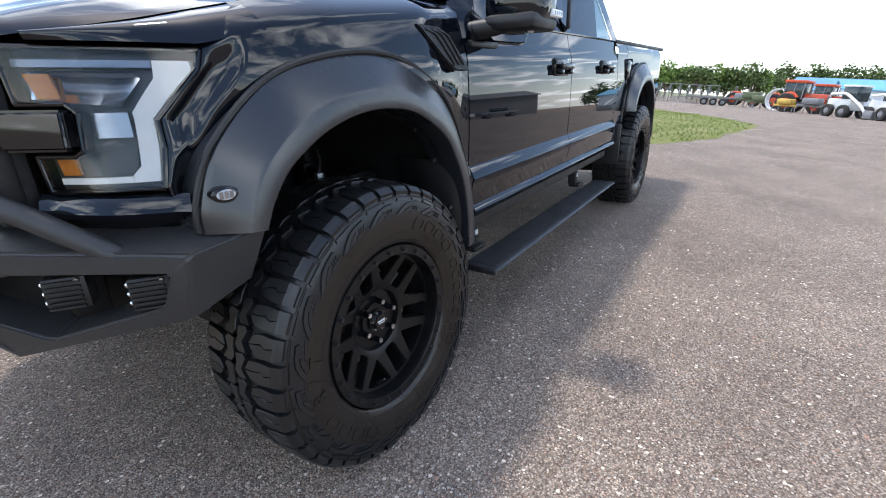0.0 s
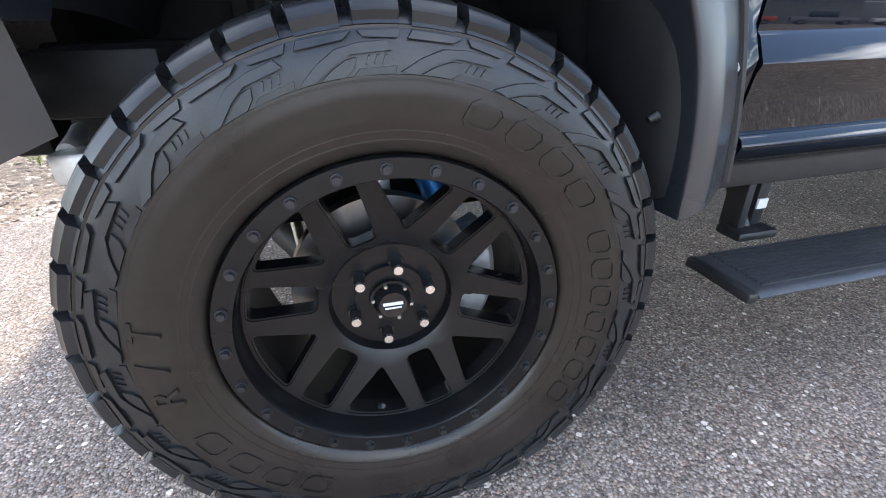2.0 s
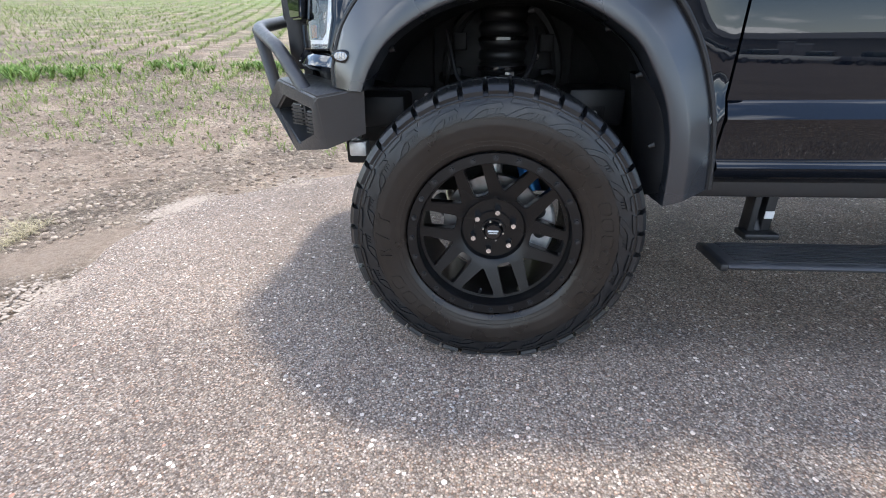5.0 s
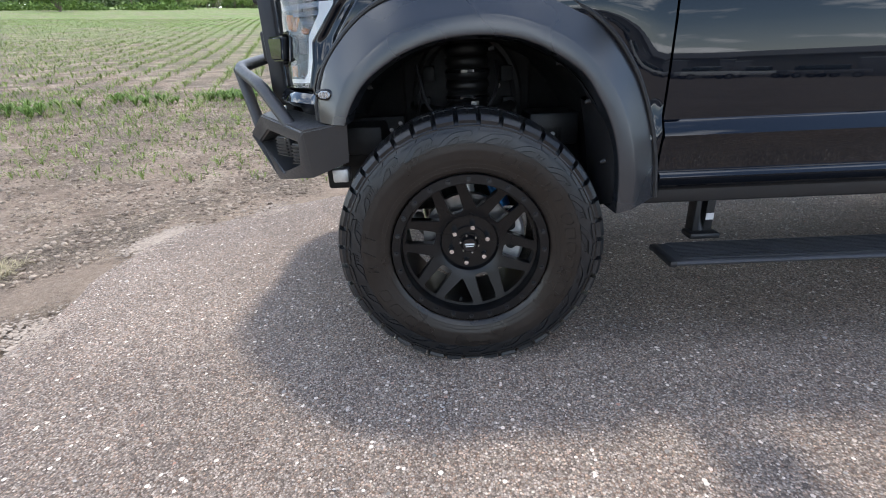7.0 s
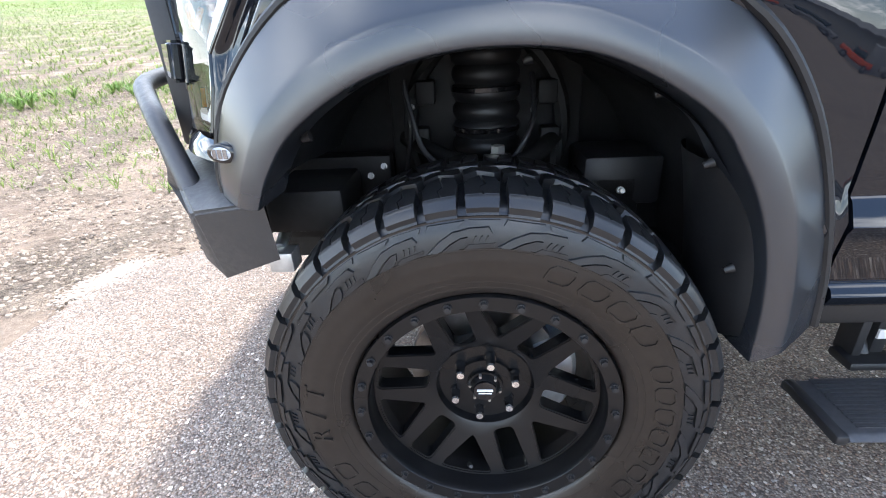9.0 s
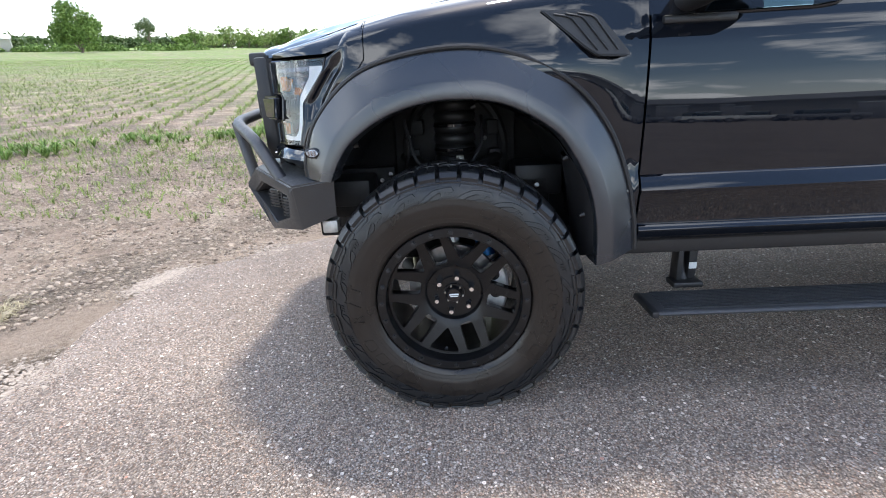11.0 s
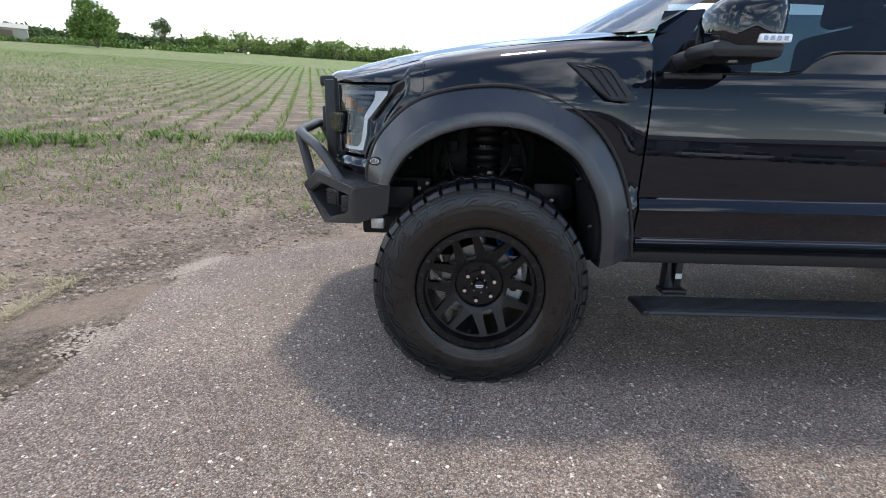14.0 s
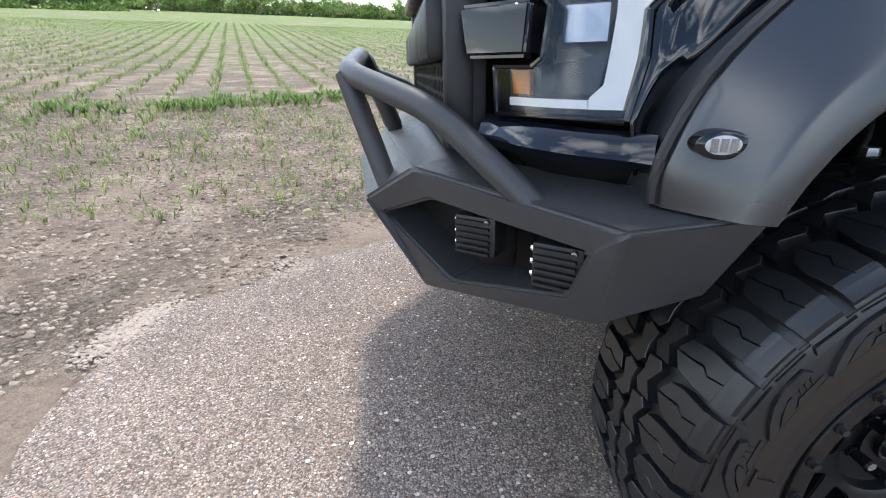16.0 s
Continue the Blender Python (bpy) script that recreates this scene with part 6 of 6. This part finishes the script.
def machine_wheel(thing, x, y, r, w, hubmat):
    wh = part("wheel", data(lathe_y([(r * 0.55, -w / 2), (r * 0.9, -w / 2), (r, -w * 0.35), (r, w * 0.35), (r * 0.9, w / 2), (r * 0.55, w / 2)], 24), Matrix.Translation((x, y, r))), TYRE_M, thing, "dark lugged machine tyre")
    part("rim", data(lathe_y([(0.02, -w * 0.42), (r * 0.3, -w * 0.46), (r * 0.56, -w * 0.30), (r * 0.56, w * 0.30), (r * 0.3, w * 0.46), (0.02, w * 0.42)], 20), Matrix.Translation((x, y, r))), hubmat, wh)
    return wh


def lathe_y(profile, seg):
    bm = bmesh.new()
    vs, fs = revolve(profile, seg)
    made = [bm.verts.new(v) for v in vs]
    for f in fs:
        bm.faces.new([made[i] for i in f])
    bmesh.ops.recalc_face_normals(bm, faces=bm.faces)
    return bm


def tractor(m, paint, label, cabbed=True):
    t = empty("tractor", m, label, "tractor")
    part("engine_cover", data(box(-2.1, -0.3, -0.36, 0.36, 0.85, 1.65, 0.12)), paint, t)
    part("nose", data(box(-2.2, -2.05, -0.30, 0.30, 0.9, 1.5, 0.06)), GREYM, t)
    part("chassis", data(box(-2.0, 1.0, -0.28, 0.28, 0.55, 0.95, 0.05)), GREYM, t)
    if cabbed:
        cab = part("cab", data(box(-0.35, 1.15, -0.72, 0.72, 1.15, 2.50, 0.08)), CABGLASS, t)
        part("cab_roof", data(box(-0.50, 1.28, -0.80, 0.80, 2.48, 2.72, 0.08)), paint, cab)
        for cx in (-0.33, 0.35, 1.12):
            for cy in (-0.725, 0.725):
                part("cab_post", data(box(cx - 0.04, cx + 0.04, cy - 0.03, cy + 0.03, 1.15, 2.5)), GREYM, cab)
    else:
        part("seat", data(box(0.1, 0.7, -0.3, 0.3, 1.1, 1.6, 0.08)), TYRE_M, t)
        part("roll_bar", tube([(0.75, -0.5, 1.0), (0.75, -0.5, 2.3), (0.75, 0.5, 2.3), (0.75, 0.5, 1.0)], 0.05, 8, 0.15), GREYM, t)
    for cy in (-0.80, 0.80):
        part("mudguard", tube([(1.15, cy, 1.0), (0.95, cy, 1.55), (0.35, cy, 1.62), (0.0, cy, 1.25)], 0.16, 8, 0.3), paint, t)
        machine_wheel(t, 0.70, cy * 1.12, 0.80, 0.46, paint)
        machine_wheel(t, -1.55, cy * 1.02, 0.52, 0.34, paint)
    part("exhaust", rod((-0.75, 0.2, 1.6), (-0.75, 0.2, 2.4), 0.05, 0.05, 8), GREYM, t)
    return t


def loader(m, paint, label):
    t = empty("wheel_loader", m, label, "loader")
    part("body", data(box(-0.2, 1.7, -0.62, 0.62, 0.55, 1.35, 0.12)), paint, t)
    cab = part("cab", data(box(-0.45, 0.75, -0.55, 0.55, 1.2, 2.25, 0.08)), CABGLASS, t)
    part("cab_roof", data(box(-0.5, 0.82, -0.60, 0.60, 2.2, 2.34, 0.05)), paint, cab)
    for cy in (-0.78, 0.78):
        part("lift_arm", tube([(1.4, cy, 1.65), (0.2, cy, 1.75), (-1.3, cy, 0.85), (-1.75, cy, 0.35)], 0.10, 8, 0.3), paint, t)
        for cx in (0.0, 1.25):
            machine_wheel(t, cx, cy * 1.1, 0.46, 0.34, GREYM)
    part("bucket", data(box(-2.35, -1.65, -0.95, 0.95, 0.05, 0.65, 0.08)), GREYM, t)
    return t


def yard(px, dist, turn, z=YARD):
    """A place in the yard by bearing and distance from the apron."""
    a = radians(px)
    return pose(dist * math.cos(a), dist * math.sin(a), z, 0, 0, turn)


tractor(yard(-4.3, 52, 65), ORANGE, "orange cab tractor parked on the yard")
loader(yard(-8.6, 46, 40), WHITE, "white wheel loader parked with its arms lowered")
loader(yard(-11.6, 44, 30), WHITE, "white wheel loader with raised cab")
tractor(yard(-2.4, 66, 100), ORANGE, "small orange tractor far back on the yard", False)
tractor(yard(0.9, 72, 80), ORANGE, "orange tractor among parked implements", False)
tractor(yard(-6.3, 60, 70), ORANGE, "orange tractor behind the loaders")
# pale hay-feeder ring, blade, implements
ring = empty("feeder_ring", yard(-2.5, 54, 60), "large white open ring standing on edge", "drum")
part("shell", data(lathe_y([(0.93, -0.3), (1.0, -0.3), (1.0, 0.3), (0.93, 0.3), (0.93, -0.3)], 40), Matrix.Translation((0, 0, 1.0))), WHITE, ring)
for px, d, mat, size in ((-0.2, 58, OLIVE, 1.0), (-1.0, 56, OLIVE, 0.8), (-3.3, 50, YELLOW, 0.7), (0.6, 60, GREYM, 0.9), (-5.4, 49, GREYM, 0.8)):
    imp = empty("implement", yard(px, d, 30 + 40 * size), "weathered towed farm implement on the yard", "implement")
    part("beam", data(box(-1.4 * size, 1.4 * size, -0.12, 0.12, 0.7 * size, 0.95 * size, 0.03)), mat, imp)
    part("hopper", data(box(-0.8 * size, 0.8 * size, -0.5, 0.5, 0.95 * size, 1.6 * size, 0.12)), mat, imp)
    for q in range(4):
        part("tine", tube([(-1.2 * size + 0.8 * size * q, 0, 0.8 * size), (-1.1 * size + 0.8 * size * q, 0.3, 0.35), (-1.2 * size + 0.8 * size * q, 0.35, 0.0)], 0.04, 6, 0.1), GREYM, imp)
# flat trailer
tr = empty("flat_trailer", yard(3.2, 60, 94), "grey flat-bed trailer with three wheels a side", "trailer")
part("deck", data(box(-3.4, 2.6, -1.1, 1.1, 0.72, 0.92, 0.03)), GREYM, tr)
part("drawbar", tube([(2.6, 0.6, 0.75), (4.2, 0, 0.6), (2.6, -0.6, 0.75)], 0.05, 6, 0.1), GREYM, tr)
for cx in (-0.9, 0.0, 0.9):
    for cy in (-1.15, 1.15):
        machine_wheel(tr, cx, cy, 0.38, 0.25, GREYM)
# chain-link fence
fence = empty("chain_link_fence", pose(0, 0, YARD), "tall galvanised chain-link fence along the yard", "fence")
fence_pts = [polar(9.5 - 0.95 * k, 62 - 0.25 * k) for k in range(8)]
for (xa, ya), (xb, yb) in zip(fence_pts, fence_pts[1:]):
    part("post", rod((xa, ya, 0), (xa, ya, 2.1), 0.04, 0.04, 8), GALV, fence)
    part("rail", rod((xa, ya, 2.05), (xb, yb, 2.05), 0.03, 0.03, 6), GALV, fence)
    wires = []
    for q in range(34):
        f0 = q / 34
        for s in (1, -1):
            f1 = min(max(f0 + s * 0.9, 0), 1)
            zt = 2.0 * abs(f1 - f0) / 0.9
            p, e = (xa + (xb - xa) * f0, ya + (yb - ya) * f0), (xa + (xb - xa) * f1, ya + (yb - ya) * f1)
            dx, dy = 0.010, 0.010
            b = len(wires) * 4
            wires.append([(p[0], p[1], 0.02), (p[0] + dx, p[1] + dy, 0.02), (e[0] + dx, e[1] + dy, zt), (e[0], e[1], zt)])
    V = [v for q in wires for v in q]
    tagged(part("wire_mesh", (V, [(4 * i, 4 * i + 1, 4 * i + 2, 4 * i + 3) for i in range(len(wires))]), GALV, fence, smooth=False), kind="stuff")
# blue-roofed building
def hall(m, length, width, eave, ridge, name, label, roofmat, wallmat, doors):
    b = empty(name, m, label, "building")
    L, W = length / 2, width / 2
    part("wall", ([(-L, -W, 0), (L, -W, 0), (L, W, 0), (-L, W, 0), (-L, -W, eave), (L, -W, eave), (L, W, eave), (-L, W, eave), (-L, 0, ridge), (L, 0, ridge)],
                  [(0, 1, 5, 4), (2, 3, 7, 6), (1, 2, 6, 9, 5), (3, 0, 4, 8, 7)]), wallmat, b, smooth=False)
    o = 0.4
    top = [(-L - o, -W - o, eave - 0.1), (L + o, -W - o, eave - 0.1), (L + o, 0, ridge + 0.08), (-L - o, 0, ridge + 0.08), (-L - o, W + o, eave - 0.1), (L + o, W + o, eave - 0.1)]
    part("roof", (top + [(x, y, z - 0.15) for x, y, z in top], [(0, 1, 2, 3), (3, 2, 5, 4), (7, 6, 9, 8), (8, 9, 10, 11), (0, 6, 7, 1), (4, 5, 11, 10), (1, 7, 8, 2), (2, 8, 11, 5), (0, 3, 9, 6), (3, 4, 10, 9)]), roofmat, b, smooth=False)
    for dx, w, h in doors:
        d = part("door", data(box(dx - w / 2, dx + w / 2, -W - 0.06, -W - 0.01, 0, h, 0.01)), GREYM, b)
        part("door_frame", data(box(dx - w / 2 - 0.1, dx + w / 2 + 0.1, -W - 0.08, -W - 0.06, h, h + 0.15)), WHITE, d)
    return b


hall(yard(-7.0, 112, 82), 15, 18, 3.0, 5.2, "farm_hall", "pale building with a blue metal roof", BLUEROOF, PALEWALL, ((-4, 3, 2.6), (3, 3, 2.6)))
hall(yard(-10.2, 100, 88), 13, 18, 3.2, 4.6, "farm_hall", "long pale building with a light blue metal roof", material("light_blue_metal_roof", (0.12, 0.36, 0.52), 0.45, grain=(1.5, 0.1)), PALEWALL, ((-5, 4, 2.6),))
# trees behind the yard
for k in range(17):
    az = 10.5 - 11.5 * k / 16
    x, y = polar(az, 118 + g.uniform(-8, 14))
    tree(x, y, g.uniform(6.0, 8.0) + (2.2 if k in (13, 14) else 0), g.uniform(6, 8), 300 + k, LEAF_DARK if k % 3 else LEAF, 0.18, label="dark green tree behind the machinery yard", density=26, leafsize=0.32, base=YARD)["group"] = "trees behind the yard"
for k in range(7):
    x, y = polar(-2 - 2.2 * k, 150)
    tree(x, y, 10.0, 11.0, 340 + k, LEAF_DARK, 0.18, label="dark green tree behind the machinery yard", density=20, leafsize=0.36, base=YARD)["group"] = "trees behind the yard"

# dealer's hall and parked vehicles across the apron, which the paint mirrors
hall(pose(24, -66, YARD, 0, 0, 180), 52, 14, 4.2, 5.6, "dealer_hall", "long grey metal hall across the apron", material("grey_ribbed_metal", (0.16, 0.16, 0.165), 0.6, grain=(1.5, 0.15)), material("dark_grey_metal_wall", (0.12, 0.12, 0.125), 0.6, grain=(1.5, 0.15)), ((-12, 4, 3.6), (-4, 4, 3.6), (8, 4, 3.6)))

hall(pose(50, -54, YARD, 0, 0, 223), 64, 12, 4.4, 5.6, "dealer_hall", "long grey metal hall beside the yard", material("weathered_grey_roof", (0.20, 0.20, 0.205), 0.6, grain=(1.5, 0.15)), material("mid_grey_metal_wall", (0.17, 0.165, 0.16), 0.6, grain=(1.5, 0.15)), ((-16, 4, 3.2), (0, 4, 3.2), (14, 4, 3.2)))


def parked_car(m, paint, label, tall):
    c = empty("parked_pickup", m, label, "pickup truck")
    part("body", data(box(-2.6, 2.6, -0.95, 0.95, 0.55, 1.15, 0.12)), paint, c)
    cab = part("cab", data(box(-1.1, 1.0, -0.85, 0.85, 1.1, 1.1 + tall, 0.16)), CABGLASS, c)
    part("cab_roof", data(box(-0.95, 0.85, -0.75, 0.75, 1.1 + tall - 0.08, 1.1 + tall + 0.02, 0.04)), paint, cab)
    for cx in (-1.7, 1.65):
        for cy in (-0.9, 0.9):
            machine_wheel(c, cx, cy, 0.40, 0.26, GREYM)
    return c


for px, py, mat, nm in ((9.5, -44, WHITE, "white"), (16.5, -45, GREYM, "grey"), (24.5, -44, WHITE, "white"), (-9.0, -43, GREYM, "grey"), (35, -45, GREYM, "grey")):
    parked_car(pose(px, py, YARD, 0, 0, 6), mat, nm + " pickup parked in front of the hall", 0.75)
for k in range(8):
    q = (k - 3.5) * 6.2
    parked_car(pose(39 + q * 0.73, -42 + q * 0.68, YARD, 0, 0, 43), (GREYM, GREYM, WHITE, GREYM, ORANGE, GREYM, WHITE, GREYM)[k], ("grey", "grey", "white", "grey", "red", "grey", "white", "grey")[k] + " pickup parked in a row beside the hall", 0.75)["group"] = "row of parked vehicles"
tractor(pose(0.5, -44, YARD, 0, 0, 12), ORANGE, "orange tractor parked in front of the hall")
# trees closing the yard behind
for k in range(20):
    x, y = polar(-172 + 8.2 * k, 150 + g.uniform(-10, 20))
    tree(x, y, g.uniform(4, 6.5), g.uniform(7, 10), 400 + k, LEAF_DARK, 0.16, label="dark green tree behind the dealer's hall", density=12, leafsize=0.5, base=YARD)["group"] = "trees behind the hall"
